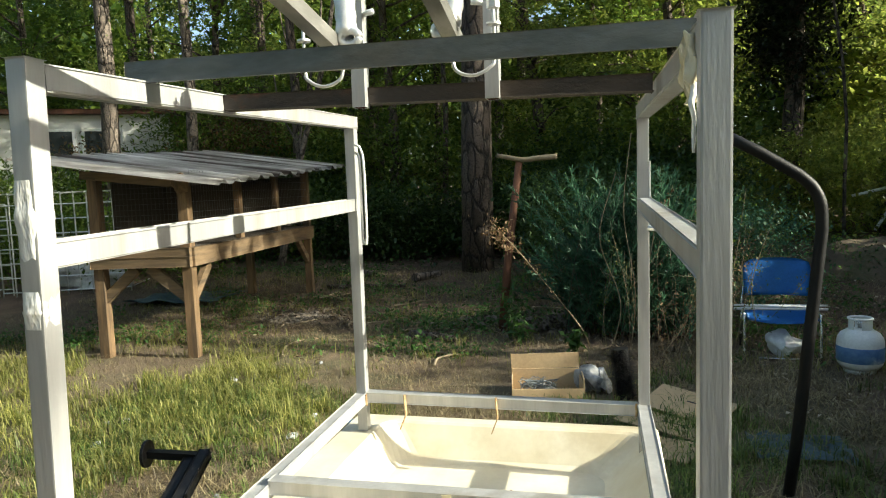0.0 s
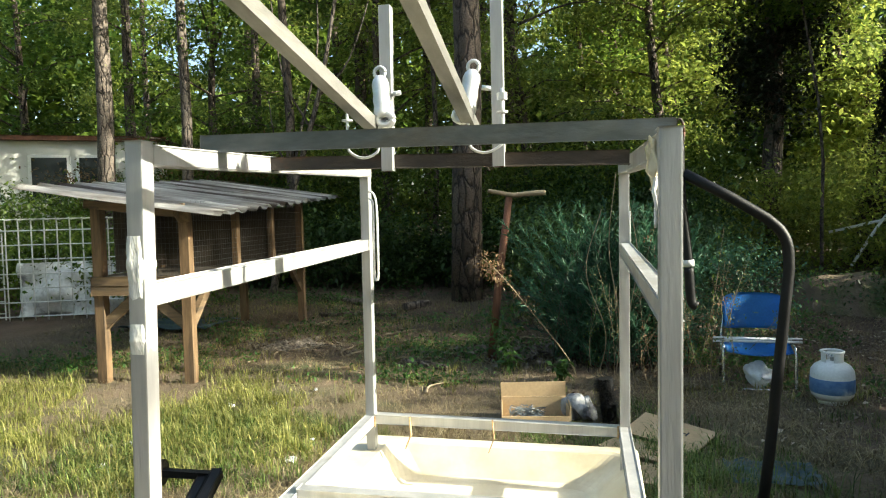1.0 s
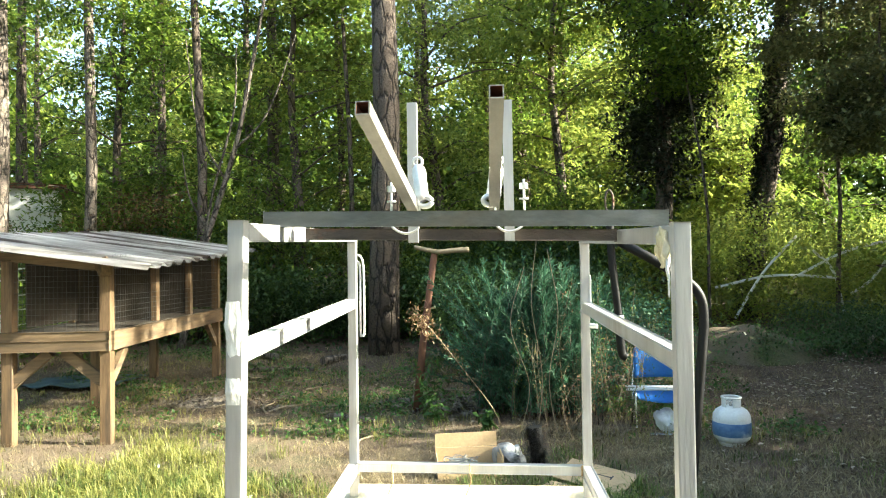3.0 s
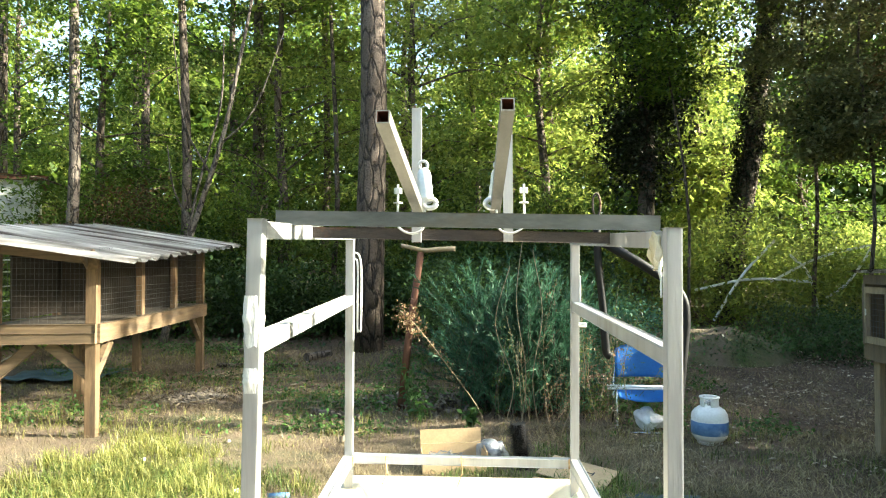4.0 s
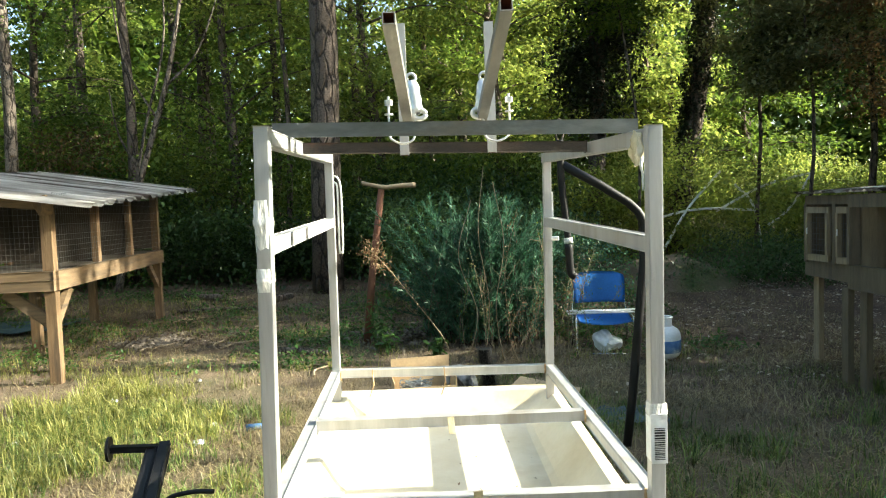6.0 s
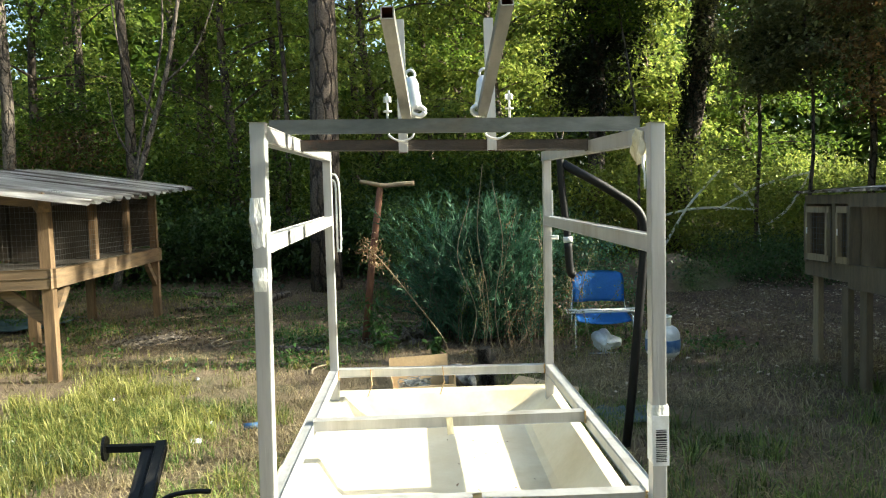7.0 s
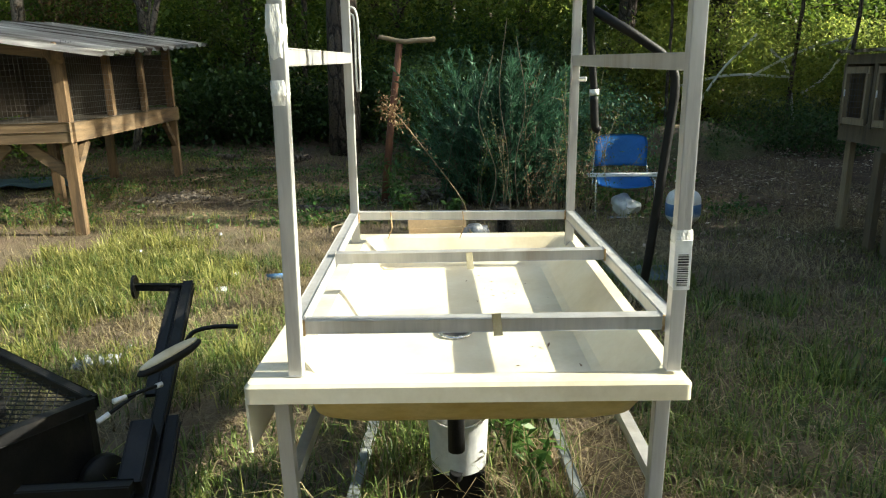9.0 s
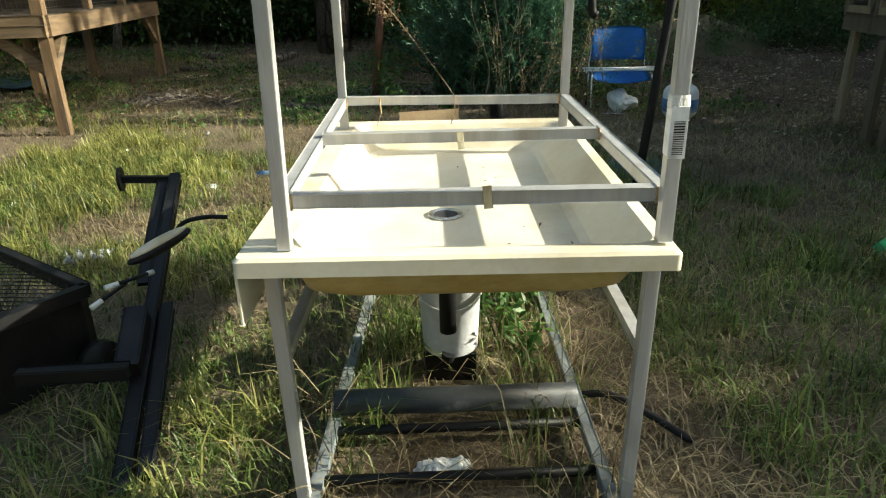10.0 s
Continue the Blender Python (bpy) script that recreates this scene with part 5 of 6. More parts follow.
    # broadleaf trees of the wood's edge and behind it
    spec = [(-3.6, 12.5, 8, 2.1), (-7.4, 12.2, 7, 2.2), (-0.6, 12.4, 8, 2.0), (1.9, 14.2, 9, 2.0), (-13.6, 10.4, 7, 2.0), (2.9, 19.0, 9, 2.5), (6.4, 15.6, 4.0, 1.5), (6.25, 17.2, 8.5, 1.0), (9.8, 18.2, 5, 2.0),
            (-5.8, 15.8, 11, 2.8), (-1.8, 18.2, 11, 2.8), (7.6, 19.6, 6.5, 2.0), (-9.8, 18.6, 11, 2.9), (2.6, 20.5, 12, 3.0), (-13.8, 14.2, 10, 2.8), (-14.5, 20, 12, 3.0)]
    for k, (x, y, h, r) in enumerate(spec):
        # crowns meant to look sunlit take the lighter leaf colour
        leaf = L_SUNLIT if k in (3, 5, 6, 7, 13) else L_FOREST if k in (8, 11) else (L_SUNLIT, L_FOREST, L_SUNLIT, L_FOREST, L_FOREST)[k % 5]
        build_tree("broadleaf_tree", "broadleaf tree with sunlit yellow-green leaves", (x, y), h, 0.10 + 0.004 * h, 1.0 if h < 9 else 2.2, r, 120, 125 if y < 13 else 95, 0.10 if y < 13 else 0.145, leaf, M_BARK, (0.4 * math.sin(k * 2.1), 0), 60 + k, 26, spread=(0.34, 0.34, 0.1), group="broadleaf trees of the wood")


def loose(ob):
    ob["kind"] = "stuff"
    return ob


def stuff_leaves(name, label, P, size, leaf, flat=0.45, seed=1, category="undergrowth"):
    rng = np.random.default_rng(seed)
    ob = fast_mesh(name, leaves(P, size, flat, rng), QUAD, leaf)
    return tagged(ob, label, category, kind="stuff")


def volume(rng, n, box_, top_fn, clump=0.5, per=40):
    """Points in clumps over a stretch of ground, up to a height that varies along it."""
    x = rng.uniform(box_[0], box_[1], n // per)
    y = rng.uniform(box_[2], box_[3], n // per)
    h = np.array([top_fn(a, b) for a, b in zip(x, y)])
    z = rng.uniform(0.0, 1.0, n // per) ** 0.8 * h
    g = np.array([gz(a, b) for a, b in zip(x, y)])
    C = np.stack([x, y, z + g + 0.05], 1)
    P = np.repeat(C, per, axis=0) + rng.normal(0, 1, ((n // per) * per, 3)) * np.array([clump, clump, clump * 0.5])
    P[:, 2] = np.maximum(P[:, 2], np.repeat(g, per) + 0.02)
    return P


def build_undergrowth():
    rng = np.random.default_rng(21)
    wav = lambda x, y, s: noise.noise(Vector((x * 0.45 + s, y * 0.3, s)))
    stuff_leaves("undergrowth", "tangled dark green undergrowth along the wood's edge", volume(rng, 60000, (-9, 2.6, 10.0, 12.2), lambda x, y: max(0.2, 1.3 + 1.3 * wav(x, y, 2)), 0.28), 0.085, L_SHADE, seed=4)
    stuff_leaves("undergrowth", "leafy green undergrowth along the wood's edge", volume(rng, 44000, (-10, 2.8, 10.6, 13.2), lambda x, y: max(0.3, 2.5 + 1.6 * wav(x, y, 7)), 0.3), 0.09, L_FOREST, seed=5)
    stuff_leaves("undergrowth", "sunlit yellow-green brush beyond the dirt path", volume(rng, 60000, (3.0, 11.0, 11.2, 15.0), lambda x, y: max(0.3, 1.6 + 0.9 * wav(x, y, 3)), 0.24), 0.085, L_SUNLIT, seed=6)
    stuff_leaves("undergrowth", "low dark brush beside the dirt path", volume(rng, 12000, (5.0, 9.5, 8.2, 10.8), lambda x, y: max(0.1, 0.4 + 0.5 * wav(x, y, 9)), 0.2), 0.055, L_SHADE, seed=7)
    stuff_leaves("undergrowth", "russet autumn brush at the wood's edge", volume(rng, 9000, (-9.5, -5.2, 10.2, 11.4), lambda x, y: 2.2 + 0.8 * wav(x, y, 5), 0.28), 0.075, L_RUSSET, seed=8)
    stuff_leaves("undergrowth", "sunlit green brush before the pale shed", volume(rng, 16000, (-13.5, -7.0, 9.2, 10.8), lambda x, y: max(0.6, 1.75 + 0.9 * wav(x, y, 4)), 0.26), 0.085, L_FOREST, seed=22)
    stuff_leaves("undergrowth", "weeds behind the white cage", volume(rng, 9000, (-10.5, -5.4, 7.6, 9.6), lambda x, y: 1.3 + 0.8 * wav(x, y, 6), 0.25), 0.08, L_FOREST, seed=9)
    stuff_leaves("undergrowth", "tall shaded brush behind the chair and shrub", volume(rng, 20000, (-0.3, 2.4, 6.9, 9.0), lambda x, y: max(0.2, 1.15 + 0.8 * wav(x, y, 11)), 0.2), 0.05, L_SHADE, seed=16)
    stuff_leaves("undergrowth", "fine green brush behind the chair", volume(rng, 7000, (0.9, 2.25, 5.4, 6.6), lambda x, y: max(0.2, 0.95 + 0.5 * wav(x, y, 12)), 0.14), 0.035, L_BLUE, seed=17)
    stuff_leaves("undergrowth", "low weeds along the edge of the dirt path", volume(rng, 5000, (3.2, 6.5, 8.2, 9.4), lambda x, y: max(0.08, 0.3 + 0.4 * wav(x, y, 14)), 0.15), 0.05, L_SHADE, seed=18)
    # far wood: one mass of leaves that closes the view on all sides
    n = 150000
    tall = lambda q: 10.5 if math.sin(q) > 0.5 else 8.0
    a = np.where(rng.uniform(0, 1, n // 40) < 0.72, rng.uniform(radians(35), radians(145), n // 40), rng.uniform(0, 2 * np.pi, n // 40))
    d = rng.uniform(25, 34, n // 40)
    z = rng.uniform(0, 1, n // 40) ** 0.9 * np.array([tall(q) + 7.0 * noise.noise(Vector((math.cos(q) * 6, math.sin(q) * 6, 3))) for q in a])
    z = np.where(np.cos(a) > 0.72, z * 0.4, z)
    C = np.stack([d * np.cos(a), 4 + d * np.sin(a), z + 0.8], 1)
    P = np.repeat(C, 40, axis=0) + rng.normal(0, 1, ((n // 40) * 40, 3)) * np.array([1.1, 1.1, 0.7])
    stuff_leaves("far_woods", "distant mass of green woods round the yard", P, 0.46, L_FOREST, seed=10, category="woods")


def build_sun_blockers():
    """Unseen brush and trees added beside and behind the yard to shade it; the low sun comes through between them."""
    rng = np.random.default_rng(33)
    # out of view: its height sets where sunlight reaches the ground
    P = volume(rng, 44000, (9.0, 12.0, -7, 5.2), lambda x, y: 4.25 + 0.3 * noise.noise(Vector((y * 0.9, 1, 1))), 0.25)
    stuff_leaves("sun_block_brush", "unseen tall brush added to keep low sun off the yard", P, 0.22, L_FOREST, seed=11)
    P = volume(rng, 30000, (9.5, 12.0, 5.2, 9.8), lambda x, y: 3.1 + 0.5 * noise.noise(Vector((y * 0.9, 1, 1))), 0.25)
    stuff_leaves("sun_block_brush", "unseen brush added to keep low sun off the dirt path", P, 0.22, L_FOREST, seed=19)
    # unseen crowns that shape the sunlight from the right
    for k, (x, y, h, cf, r) in enumerate(((11.5, -3.5, 13, 7.6, 3.0), (11.0, 1.0, 14, 8.2, 2.8), (11.0, 4.4, 14, 8.6, 2.2), (9.5, 6.7, 10, 1.5, 2.1), (12.5, -8, 13, 3, 3), (11.9, 10.7, 6.0, 1.0, 2.2))):
        build_tree("sun_block_tree", "unseen tall broadleaf tree added to shade the yard", (x, y), h, 0.17, cf, r, 170, 70, 0.2, L_FOREST, M_BARK, (0, 0), 90 + k, 24, (0.5, 0.5, 0.3), group="trees beside the yard")
    # unseen ring that cuts sky light from the left and behind
    for k, (x, y) in enumerate(((-12, 2), (-13, 7), (-11, -4), (-6, -9), (0, -10.5), (6, -10))):
        build_tree("sun_block_tree", "unseen tall broadleaf tree added to shade the yard", (x, y), 11 + (k % 3), 0.17, 1.5, 3.0, 150, 60, 0.26, L_FOREST, M_BARK, (0, 0), 110 + k, 24, (0.6, 0.6, 0.35), group="trees beside the yard")


def blades(rng, P, height, width, lean):
    """Grass blades at ground points: tapered, bent, five corners each as three triangles."""
    n = len(P)
    a = rng.uniform(0, 2 * np.pi, n)
    d = np.stack([np.cos(a), np.sin(a), np.zeros(n)], 1)
    s = np.stack([-np.sin(a), np.cos(a), np.zeros(n)], 1) * (width * rng.uniform(0.6, 1.3, n))[:, None]
    h = (height * rng.uniform(0.5, 1.4, n))[:, None]
    l = (lean * rng.uniform(0.1, 1.2, n))[:, None]
    up = np.array([[0, 0, 1.0]])
    m = P + up * h * 0.6 + d * h * l * 0.35
    t = P + up * h * (1 - 0.3 * l) + d * h * l
    return np.stack([P - s, P + s, m + s * 0.7, m - s * 0.7, t], 1)


BLADE = [(0, 1, 2), (0, 2, 3), (3, 2, 4)]


def lush(x, y):
    """How grassy the yard is at a place: patchy, thickest on the open side, thin under the trees and on the path."""
    v = 0.2 + 1.3 * noise.noise(Vector((x * 0.8, y * 0.8, 9))) + 0.9 * noise.noise(Vector((x * 2.3, y * 2.3, 5)))
    v += 0.65 * math.exp(-(((x + 3.4) / 1.9) ** 2) - ((y - 3.2) / 1.2) ** 2) + 0.42 * math.exp(-(((x - 2.0) / 1.2) ** 2) - ((y - 1.2) / 1.8) ** 2)
    v -= 0.75 / (1 + math.exp(-(y - 5.0) * 2.2)) + 0.7 / (1 + math.exp(-(x - 2.2) * 2 - (y - 4.8) * 2))
    v -= 0.35 * math.exp(-((x / 1.3) ** 2) - ((y - 4.0) / 1.3) ** 2)
    return v


def build_grass():
    rng = np.random.default_rng(41)

    def scatter(n, box_, keep):
        x, y = rng.uniform(box_[0], box_[1], n), rng.uniform(box_[2], box_[3], n)
        P = [(a, b, gz(a, b) - 0.004) for a, b, u in zip(x, y, rng.uniform(0, 1, n)) if u < keep(a, b)]
        return np.array(P)

    def tufts(P, k, r):
        Q = np.repeat(P, k, axis=0)
        Q[:, :2] += rng.normal(0, r, (len(Q), 2))
        return Q

    P = tufts(scatter(15000, (-6.5, 5.0, -0.2, 8.5), lambda x, y: 0.8 * lush(x, y) - 0.1), 7, 0.03)
    tagged(fast_mesh("grass", blades(rng, P, 0.055, 0.0022, 1.0), BLADE, L_GRASS), "short patchy green grass over the yard", "grass", kind="stuff")
    P = tufts(scatter(3600, (-6.0, -0.7, 1.0, 5.0), lambda x, y: lush(x, y) - 0.3), 14, 0.04)
    tagged(fast_mesh("grass", blades(rng, P, 0.10, 0.0032, 1.1), BLADE, L_GRASS), "taller bright grass tufts in the sun", "grass", kind="stuff")
    P = tufts(scatter(13000, (-6.5, 5.0, -0.2, 9.5), lambda x, y: 0.75 - 0.35 * lush(x, y)), 6, 0.06)
    tagged(fast_mesh("straw", blades(rng, P, 0.07, 0.0016, 2.4), BLADE, L_STRAW), "dry straw-coloured dead grass on the ground", "dry grass", kind="stuff")
    P = tufts(scatter(4200, (0.8, 4.4, -0.6, 4.4), lambda x, y: lush(x, y) + 0.25), 7, 0.03)
    tagged(fast_mesh("grass", blades(rng, P, 0.06, 0.002, 1.2), BLADE, L_GRASS_SHADED), "short shaded grass beside the table", "grass", kind="stuff")
    P = tufts(scatter(4200, (-1.6, 4.4, -0.6, 4.4), lambda x, y: 0.7 - 0.2 * lush(x, y)), 5, 0.04)
    tagged(fast_mesh("straw", blades(rng, P, 0.06, 0.0016, 2.6), BLADE, L_STRAW), "dead straw lying round the table", "dry grass", kind="stuff")
    # close mat of grass and straw round the table
    P = tufts(scatter(4200, (-2.6, 1.2, -0.2, 3.6), lambda x, y: 0.0 if (-0.05 < x < 0.75 and y < 1.2) else 0.1 + 0.9 * lush(x, y)), 12, 0.032)
    tagged(fast_mesh("grass", blades(rng, P, 0.075, 0.003, 1.2), BLADE, L_GRASS_SHADED), "close mat of short grass round the table", "grass", kind="stuff")
    P = tufts(scatter(3600, (-2.6, 1.4, -0.2, 3.6), lambda x, y: 0.0 if (-0.05 < x < 0.75 and y < 1.2) else 0.7 - 0.5 * lush(x, y)), 8, 0.04)
    tagged(fast_mesh("straw", blades(rng, P, 0.06, 0.0028, 2.6), BLADE, L_STRAW), "matted brown straw round the table", "dry grass", kind="stuff")
    P = tufts(scatter(3000, (0.9, 4.6, -0.5, 4.8), lambda x, y: (0.1 + 0.9 * lush(x, y)) / (1 + math.exp((x - 2.2) * 4 + (y - 2.4) * 1.2))), 13, 0.035)
    tagged(fast_mesh("grass", blades(rng, P, 0.085, 0.0034, 1.1), BLADE, L_GRASS_SHADED), "dull grass in the shade beside the hutch", "grass", kind="stuff")
    P = tufts(scatter(2600, (0.9, 4.6, -0.4, 5.0), lambda x, y: 0.7 - 0.5 * lush(x, y)), 8, 0.045)
    tagged(fast_mesh("straw", blades(rng, P, 0.06, 0.0032, 2.6), BLADE, L_STRAW), "matted dead straw beside the shaded hutch", "dry grass", kind="stuff")
    P = tufts(scatter(150, (1.0, 4.2, -0.3, 4.2), lambda x, y: (0.25 + lush(x, y)) / (1 + math.exp((x - 2.6) * 4 + (y - 2.6)))), 34, 0.035)
    tagged(fast_mesh("grass", blades(rng, P, 0.15, 0.0036, 1.3), BLADE, L_GRASS_SHADED), "larger spiky grass tufts beside the table", "grass", kind="stuff")
    P = tufts(scatter(170, (-2.8, -0.2, 0.0, 4.4), lambda x, y: 0.2 + lush(x, y)), 30, 0.035)
    tagged(fast_mesh("grass", blades(rng, P, 0.13, 0.0034, 1.4), BLADE, L_GRASS), "larger grass tufts on the open side", "grass", kind="stuff")
    # under the table: long thin grass and broad weeds
    P = tufts(scatter(230, (-0.02, 0.72, 0.0, 1.3), lambda x, y: 0.0 if (y < 0.62 and 0.18 < x < 0.46) else 0.35 + 0.55 * (0.42 < y < 1.0) * (x < 0.42)), 12, 0.03)
    tagged(fast_mesh("grass", blades(rng, P, 0.15, 0.0026, 1.0), BLADE, L_GRASS_SHADED), "long uncut grass growing under the sink table", "grass", kind="stuff")
    P = tufts(scatter(55, (-0.05, 0.75, -0.1, 1.2), lambda x, y: 0.0 if (y < 0.62 and 0.2 < x < 0.45) else 0.9), 8, 0.03)
    tagged(fast_mesh("straw", blades(rng, P, 0.2, 0.002, 2.0), BLADE, L_STRAW), "dry bent grass under the sink table", "dry grass", kind="stuff")
    for k, (x, y, n, h) in enumerate(((0.50, 0.78, 70, 0.22), (0.56, 0.62, 50, 0.2), (0.44, 0.95, 60, 0.25), (-0.25, 5.35, 120, 0.5), (0.62, 1.05, 40, 0.2), (-0.12, 5.1, 60, 0.25), (0.35, 4.9, 70, 0.18))):
        w = thing("weed", "leafy green weed with pointed leaves", "plant", (x, y, gz(x, y)), "green weeds")
        Q = []
        for s in range(7):
            bm = bmesh.new()
            a, tl = rng.uniform(0, 6.28), rng.uniform(0.1, 0.5)
            e = Vector((math.cos(a) * tl * h, math.sin(a) * tl * h, h * rng.uniform(0.7, 1.1)))
            rod(bm, smooth_path([(0, 0, -0.01), e * 0.5 + Vector((0, 0, 0.08 * h)), e], 3), 0.003, 5, 0.0015)
            part("stem", bm, L_WEED, w)
            Q += [list(e * u + Vector((0, 0, 0.03 * h))) for u in rng.uniform(0.25, 1.0, max(1, n // 7))]
        loose(fast_mesh("foliage", leaves(np.array(Q), 0.055 if y < 2 else 0.08, 0.4, rng, 0.35), QUAD, L_WEED, w))
    # low weeds in patches over the back of the yard
    P = scatter(5200, (-5.5, 3.2, 4.6, 9.5), lambda x, y: 1.6 * noise.noise(Vector((x * 0.7, y * 0.9, 31))) + 0.8 * noise.noise(Vector((x * 2.4, y * 2.4, 8))) + 0.12)
    Q = tufts(P, 9, 0.06)
    Q[:, 2] += np.abs(rng.normal(0, 0.06, len(Q))) + 0.01
    stuff_leaves("ground_weeds", "low green weeds in patches over the dirt", Q, 0.045, L_WEED, 0.5, 14, "weeds")
    P = tufts(scatter(2600, (-5.5, 3.0, 4.4, 9.0), lambda x, y: 0.55 + 1.2 * noise.noise(Vector((x * 0.7, y * 0.9, 31)))), 7, 0.04)
    tagged(fast_mesh("grass", blades(rng, P, 0.09, 0.0024, 1.0), BLADE, L_GRASS), "thin grass tufts under the trees", "grass", kind="stuff")
    # fallen leaves and scraps
    P = scatter(30000, (-5.5, 7.5, 4.4, 11.5), lambda x, y: 0.25 + 0.7 * max(0, 0.3 - noise.noise(Vector((x * 0.8, y * 0.8, 2)))))
    P[:, 2] += 0.012
    stuff_leaves("fallen_leaves", "brown fallen leaves scattered over the dirt", P, 0.042, L_LITTER, 0.8, 12, "leaves")
    P = scatter(13000, (1.6, 8.0, 3.4, 11.0), lambda x, y: 0.3 + 0.7 * noise.noise(Vector((x * 1.1, y * 1.1, 12))) + 0.06 * (y - 5))
    P[:, 2] += 0.014
    stuff_leaves("fallen_leaves", "pale dry leaves scattered over the red dirt path", P, 0.05, L_PALE, 0.7, 15, "leaves")
    P = scatter(9000, (-5, 5, -0.3, 4.8), lambda x, y: 0.5)
    P[:, 2] += 0.012
    stuff_leaves("fallen_leaves", "a few dry leaves lying in the grass", P, 0.022, L_LITTER, 0.8, 13, "leaves")


def build_sticks():
    rng = np.random.default_rng(51)
    for k in range(80):
        x, y = rng.uniform(-3.2, 2.5), rng.uniform(4.6, 8.0)
        L, a = rng.uniform(0.15, 0.7), rng.uniform(0, 3.14)
        s = thing("stick", "dead grey-brown stick lying on the dirt", "stick", (x, y, gz(x, y) + 0.012), "sticks on the ground", math.degrees(a))
        r = rng.uniform(0.005, 0.013)
        part("wood", rod(bmesh.new(), smooth_path([(-L / 2, 0, 0), (-L / 6, rng.normal(0, 0.03), 0.012), (L / 5, rng.normal(0, 0.03), 0.01), (L / 2, rng.normal(0, 0.03), 0.0)], 3), r, 6, r * 0.5), M_STICK, s)
    for x, y, L, r, a in ((-3.15, 9.0, 0.9, 0.05, 150), (-2.6, 8.0, 1.1, 0.03, 5), (-1.9, 8.6, 0.5, 0.06, 60), (-0.95, 5.3, 0.55, 0.035, -25)):
        s = thing("log", "short weathered grey log lying on the ground", "log", (x, y, gz(x, y) + r * 0.8), "logs", a)
        part("wood", rod(bmesh.new(), [(-L / 2, 0, 0), (0, 0.01, 0.005), (L / 2, 0, 0)], r, 10, r * 0.85), M_BARK_PALE, s)
    d = thing("debris_heap", "low heap of grey ash and broken scraps", "debris", (-2.75, 6.3, gz(-2.75, 6.3)))
    bm = bmesh.new()
    bmesh.ops.create_grid(bm, x_segments=34, y_segments=20, size=0.5)
    for v in bm.verts:
        rr = max(0, 1 - (v.co.x * 2) ** 2 - (v.co.y * 2) ** 2)
        v.co = Vector((v.co.x * 1.1, v.co.y * 0.75, rr * 0.04 + 0.06 * rr * noise.noise(v.co * 17) - 0.03 * (1 - rr)))
    part("ash_layer", bm, M_CHIPS, d)
    rng2 = np.random.default_rng(8)
    P = np.stack([rng2.normal(0.1, 0.4, 900), rng2.normal(0.1, 0.3, 900), rng2.uniform(0.01, 0.06, 900)], 1)
    loose(fast_mesh("litter", leaves(P, 0.05, 0.7, rng2, 0.5), QUAD, M_CHIPS, d))
    d = thing("debris_heap", "leaf and bark litter round the rusty post", "debris", (0.0, 5.75, gz(0, 5.75)))
    P = np.stack([rng2.normal(0.05, 0.42, 900), rng2.normal(0.1, 0.22, 900), np.abs(rng2.normal(0.0, 0.045, 900)) + 0.01], 1)
    loose(fast_mesh("litter", leaves(P, 0.075, 0.6, rng2, 0.5), QUAD, M_CHIPS, d))


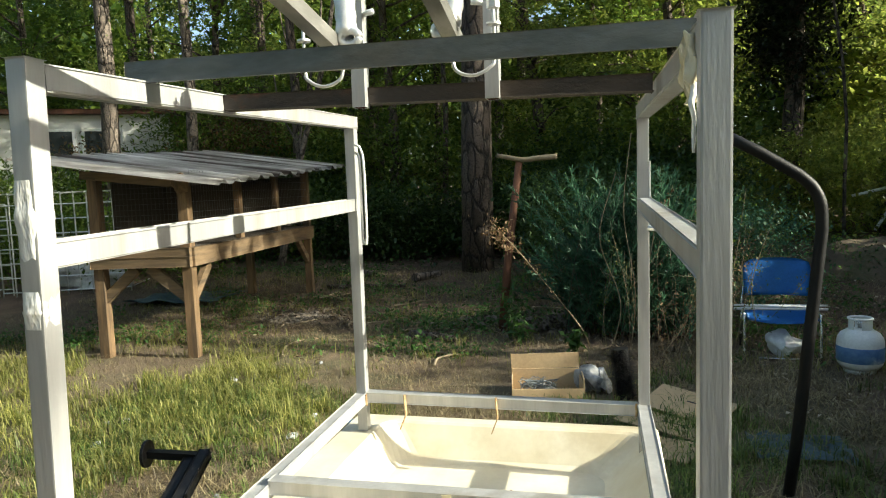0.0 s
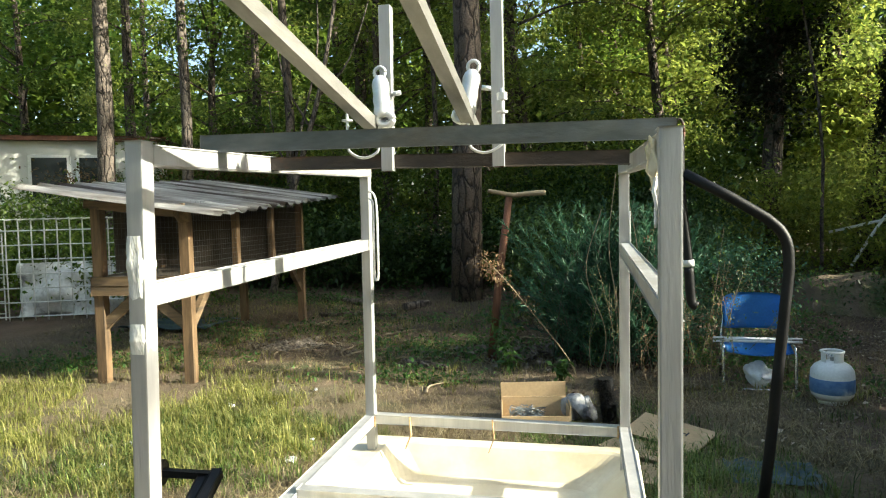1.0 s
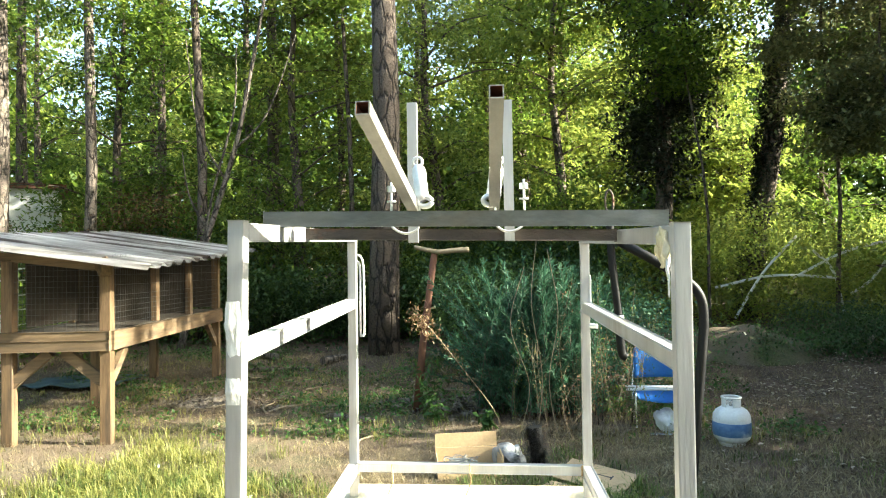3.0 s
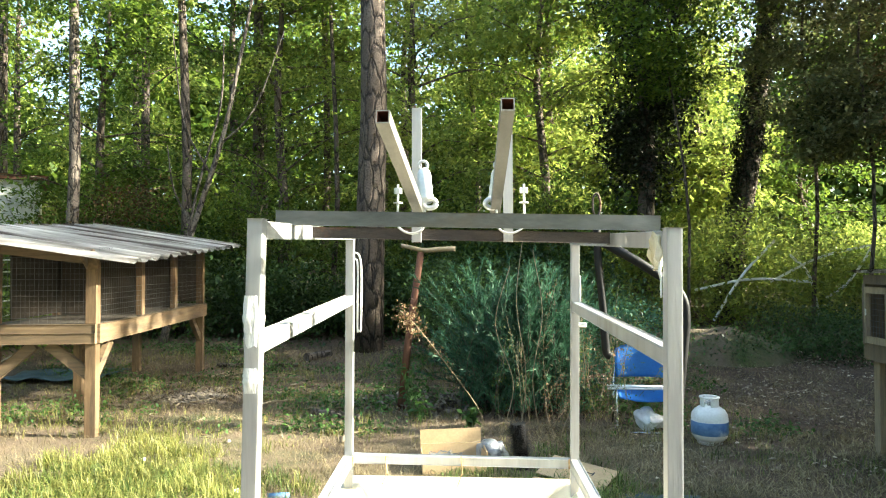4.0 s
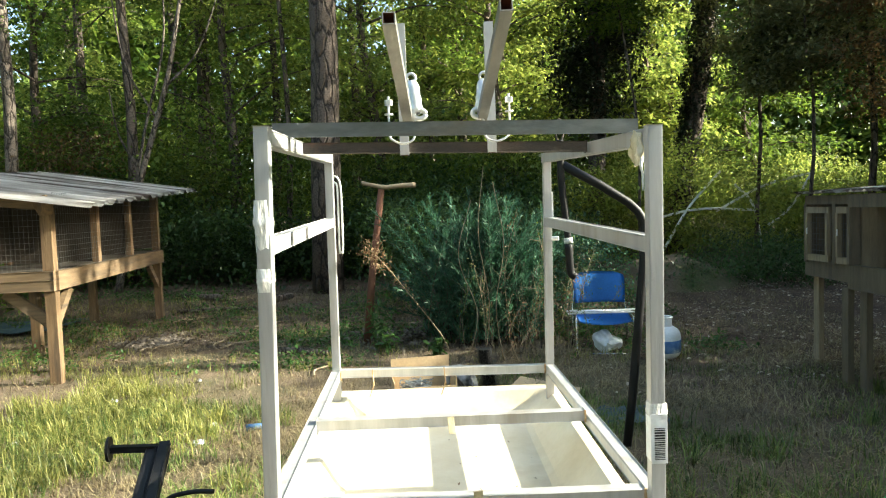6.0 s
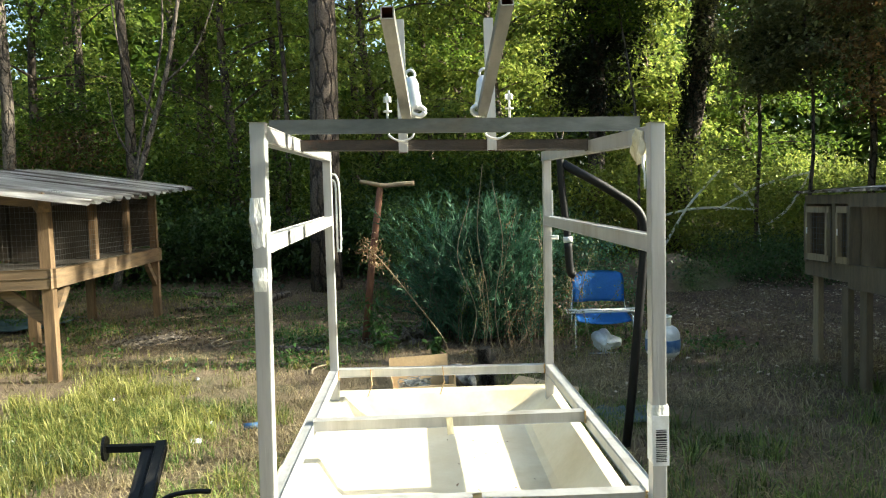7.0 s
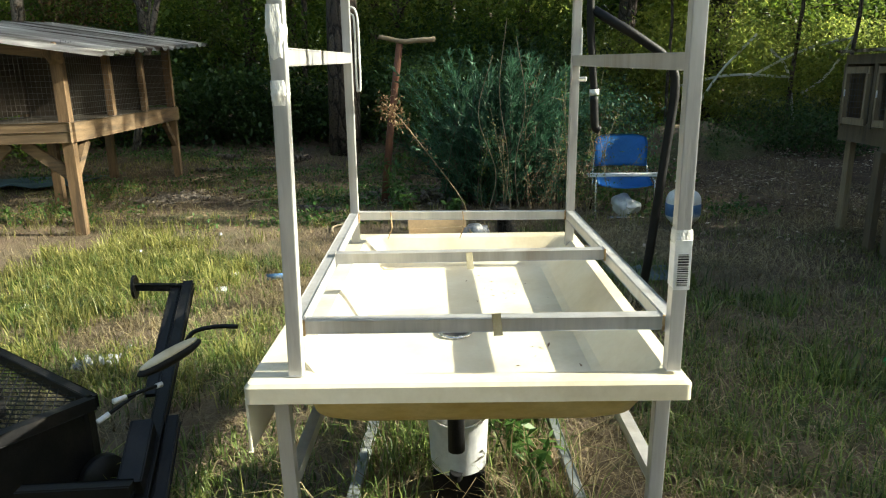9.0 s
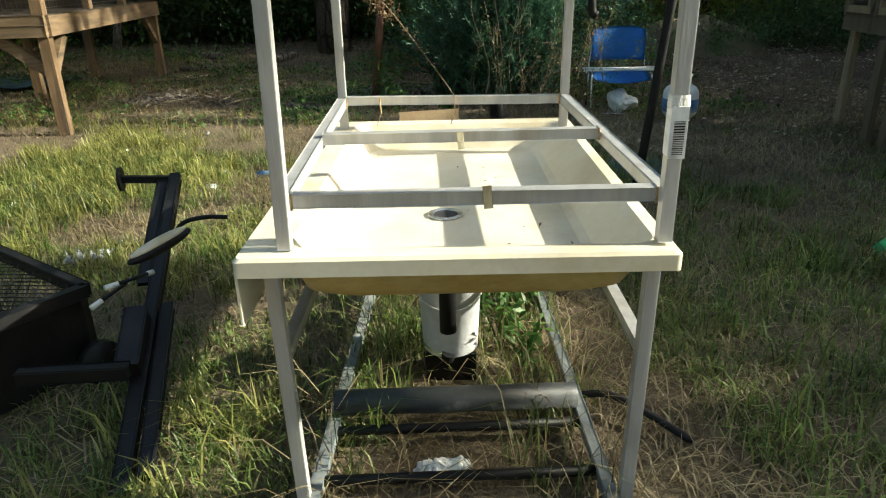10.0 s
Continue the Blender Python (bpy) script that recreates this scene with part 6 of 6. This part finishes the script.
def build_bush():
    rng = np.random.default_rng(61)
    b = thing("shrub", "feathery blue-green shrub with arching sprays", "shrub", (0.78, 5.65, gz(0.78, 5.65)))
    bm = bmesh.new()
    Q, D = [], []
    for k in range(340):
        a = rng.uniform(0, 6.283)
        out = rng.uniform(0.1, 1.0) ** 0.8
        h = rng.uniform(0.45, 1.72) * (1.0 - 0.22 * out)
        foot = Vector((rng.normal(0.05, 0.22), rng.normal(0, 0.15), -0.02))
        e = foot + Vector((math.cos(a) * out * (0.95 if math.cos(a) < 0 else 0.62), math.sin(a) * out * 0.55, h))
        m = foot.lerp(e, 0.4) + Vector((0, 0, h * 0.22))
        path = smooth_path([foot, m, e], 7)
        rod(bm, path, 0.005, 4, 0.0012)
        for i in range(2, len(path)):
            for u in rng.uniform(0, 1, 11):
                p = path[i - 1].lerp(path[i], u)
                d = (path[i] - path[i - 1]).normalized() + Vector(rng.normal(0, 0.5, 3))
                Q.append(list(p))
                D.append(list(d.normalized()))
    loose(part("stem", bm, M_BARK, b))
    Q, D = np.array(Q), np.array(D)
    side = np.cross(D, rng.normal(0, 1, D.shape))
    side /= np.linalg.norm(side, axis=1)[:, None] + 1e-9
    L = rng.uniform(0.03, 0.085, len(Q))[:, None]
    fast_mesh("foliage", np.stack([Q - side * 0.005, Q + side * 0.005, Q + D * L + side * 0.003, Q + D * L - side * 0.002], 1), QUAD, L_BLUE, b)

    # arching dry weed with a seed head
    w = thing("dry_weed", "tall dry weed stalk arching over, with brown seed heads", "plant", (0.48, 5.05, gz(0.48, 5.05)))
    o = Vector((0.48, 5.05, 0))
    path = smooth_path([Vector(p) - o for p in ((0.48, 5.05, -0.02), (0.40, 4.95, 0.2), (0.12, 4.75, 0.62), (-0.10, 4.6, 0.93), (-0.24, 4.5, 1.08))], 8)
    part("stalk", rod(bmesh.new(), path, 0.006, 6, 0.003), M_STICK, w)
    Q = []
    for i in range(12, len(path)):
        n = 5 if i < 24 else 30
        for u in range(n):
            Q.append(list(path[i] + Vector(rng.normal(0, 0.025 if i < 24 else 0.05, 3))))
    loose(fast_mesh("seed_head", leaves(np.array(Q), 0.03, 0.2, rng), QUAD, L_DRYWEED, w))
    for k in range(18):
        x, y = rng.uniform(0.6, 1.75), rng.uniform(4.4, 5.3)
        h = rng.uniform(0.5, 1.5)
        s = thing("dry_weed", "thin dry brown weed standing before the shrub", "plant", (x, y, gz(x, y)), "dry weeds")
        e = Vector((rng.normal(0, 0.26), rng.normal(0, 0.12), h))
        path = smooth_path([(0, 0, -0.02), e * 0.5 + Vector((rng.normal(0, 0.09), 0, 0)), e], 8)
        bm = rod(bmesh.new(), path, 0.0028, 5, 0.001)
        for j in range(4):
            q = path[int(rng.uniform(4, 14))]
            rod(bm, [q, q + Vector(rng.normal(0, 0.07, 3)) + Vector((0, 0, 0.1))], 0.002, 4, 0.001)
        part("stalk", bm, M_STICK, s)
        Q = [list(path[int(rng.uniform(4, 16))] + Vector(rng.normal(0, 0.035, 3))) for _ in range(85)]
        loose(fast_mesh("foliage", leaves(np.array(Q), 0.024, 0.3, rng), QUAD, (L_OLIVE, L_FOREST, L_DRYWEED)[k % 3], s))
    # hanging vines before the shrub
    for x0, z0, sw in ((0.78, 1.75, 0.05), (0.95, 1.6, -0.06), (0.62, 1.45, 0.10)):
        v = thing("vine", "thin pale vine hanging before the shrub", "vine", (x0, 4.75, gz(x0, 4.75)), "hanging vines")
        part("stem", rod(bmesh.new(), smooth_path([(0, 0, -0.02), (sw, 0, z0 * 0.3), (-sw * 0.5, 0.05, z0 * 0.65), (sw * 0.8, 0.1, z0)], 7), 0.004, 5), M_STICK, v)


# ---- cage, shed and hoops in the distance ----
def build_cage():
    c = thing("wire_cage", "white galvanised tube cage with pale sheets inside", "cage", (-7.0, 7.75, gz(-7, 7.75)), turn=22)
    H, W, D = 1.45, 0.85, 0.9
    bm = bmesh.new()
    for x in np.linspace(-W, W, 11):
        part("upright", rod(bmesh.new(), smooth_path([(x, -D / 2, 0.02), (x, -D / 2, H - 0.12), (x, -D / 2 + 0.05, H), (x, D / 2, H + 0.02)], 4), 0.011, 6), M_ZINC, c, "", True)
    for z in np.linspace(0.08, H - 0.15, 7):
        part("hoop", rod(bmesh.new(), [(-W, -D / 2 - 0.012, z), (W, -D / 2 - 0.012, z), (W, D / 2, z)], 0.010, 6), M_ZINC, c)
    bm.free()
    bm = bmesh.new()
    bmesh.ops.create_grid(bm, x_segments=20, y_segments=12, size=0.5)
    for v in bm.verts:
        v.co = Vector((v.co.x * 1.5, 0.05 + 0.25 * noise.noise(v.co * 3), 0.42 + v.co.y * 0.8))
    bmesh.ops.solidify(bm, geom=bm.faces[:], thickness=0.004)
    part("sheet", bm, M_BAG, c, "pale crumpled sheeting", True)
    c2 = thing("wire_cage", "white wire panel fence leaning beside a cage", "cage", (-8.7, 7.2, gz(-8.7, 7.2)), turn=22)
    for x in np.linspace(-0.8, 0.8, 9):
        part("upright", rod(bmesh.new(), [(x, 0, 0), (x, 0, 1.35)], 0.011, 6), M_ZINC, c2)
    for z in np.linspace(0.1, 1.35, 8):
        part("hoop", rod(bmesh.new(), [(-0.8, -0.012, z), (0.8, -0.012, z)], 0.010, 6), M_ZINC, c2)

    h = thing("shed", "pale sided shed behind the trees", "shed", (-11.3, 12.1, gz(-11.3, 12.1)), turn=32)
    part("wall", box(bmesh.new(), (-2.4, -1.0, -0.5), (2.4, 1.0, 2.95), 0.02), M_SIDING, h)
    bm = bmesh.new()
    bar(bm, (-2.55, 0, 3.0), (2.55, 0, 3.0), 2.3, 0.1, 0.02)
    part("roof", bm, M_RUSTPOST, h)
    for x in (0.2, 1.1):
        wd = part("window", box(bmesh.new(), (x - 0.4, -1.06, 1.7), (x + 0.4, -1.0, 2.65), 0.01), M_WHITE, h)
        part("pane", box(bmesh.new(), (x - 0.33, -1.075, 1.76), (x + 0.33, -1.065, 2.59)), M_GLASS, wd)

    t = thing("bent_hoops", "white bent plastic pipes standing in the brush", "hoops", (6.3, 11.4, gz(6.3, 11.4)))
    for pts in (((-1.6, 0, 0.2), (-1.1, 0, 1.0), (-0.5, 0, 1.65)), ((-0.5, 0.2, 0.9), (0.4, 0.2, 1.35), (1.25, 0.2, 1.55), (1.3, 0.2, 1.5), (0.9, 0.2, 0.9), (0.5, 0.2, 0.6)), ((-0.1, 0.3, 1.4), (0.25, 0.3, 1.0), (0.45, 0.3, 0.1)), ((-1.9, 0.1, 0.75), (-0.9, 0.1, 0.95), (0.2, 0.1, 0.9))):
        part("pipe", rod(bmesh.new(), smooth_path(pts, 6), 0.024, 7), M_WHITE, t, "", True)
    m = thing("dirt_mound", "low mound of brown dirt at the path's edge", "mound", (3.9, 8.9, gz(3.9, 8.9)))
    bm = bmesh.new()
    bmesh.ops.create_grid(bm, x_segments=30, y_segments=20, size=0.5)
    for v in bm.verts:
        rr = max(0, 1 - (v.co.x * 2) ** 2 - (v.co.y * 2) ** 2)
        v.co = Vector((v.co.x * 2.2, v.co.y * 1.6, 0.5 * rr ** 0.8 + 0.08 * noise.noise(v.co * 7) - 0.08))
    part("earth", bm, M_GROUND, m, "", True)


build_cage()
build_woods()
build_undergrowth()
build_sun_blockers()
build_bush()
build_sticks()
build_grass()
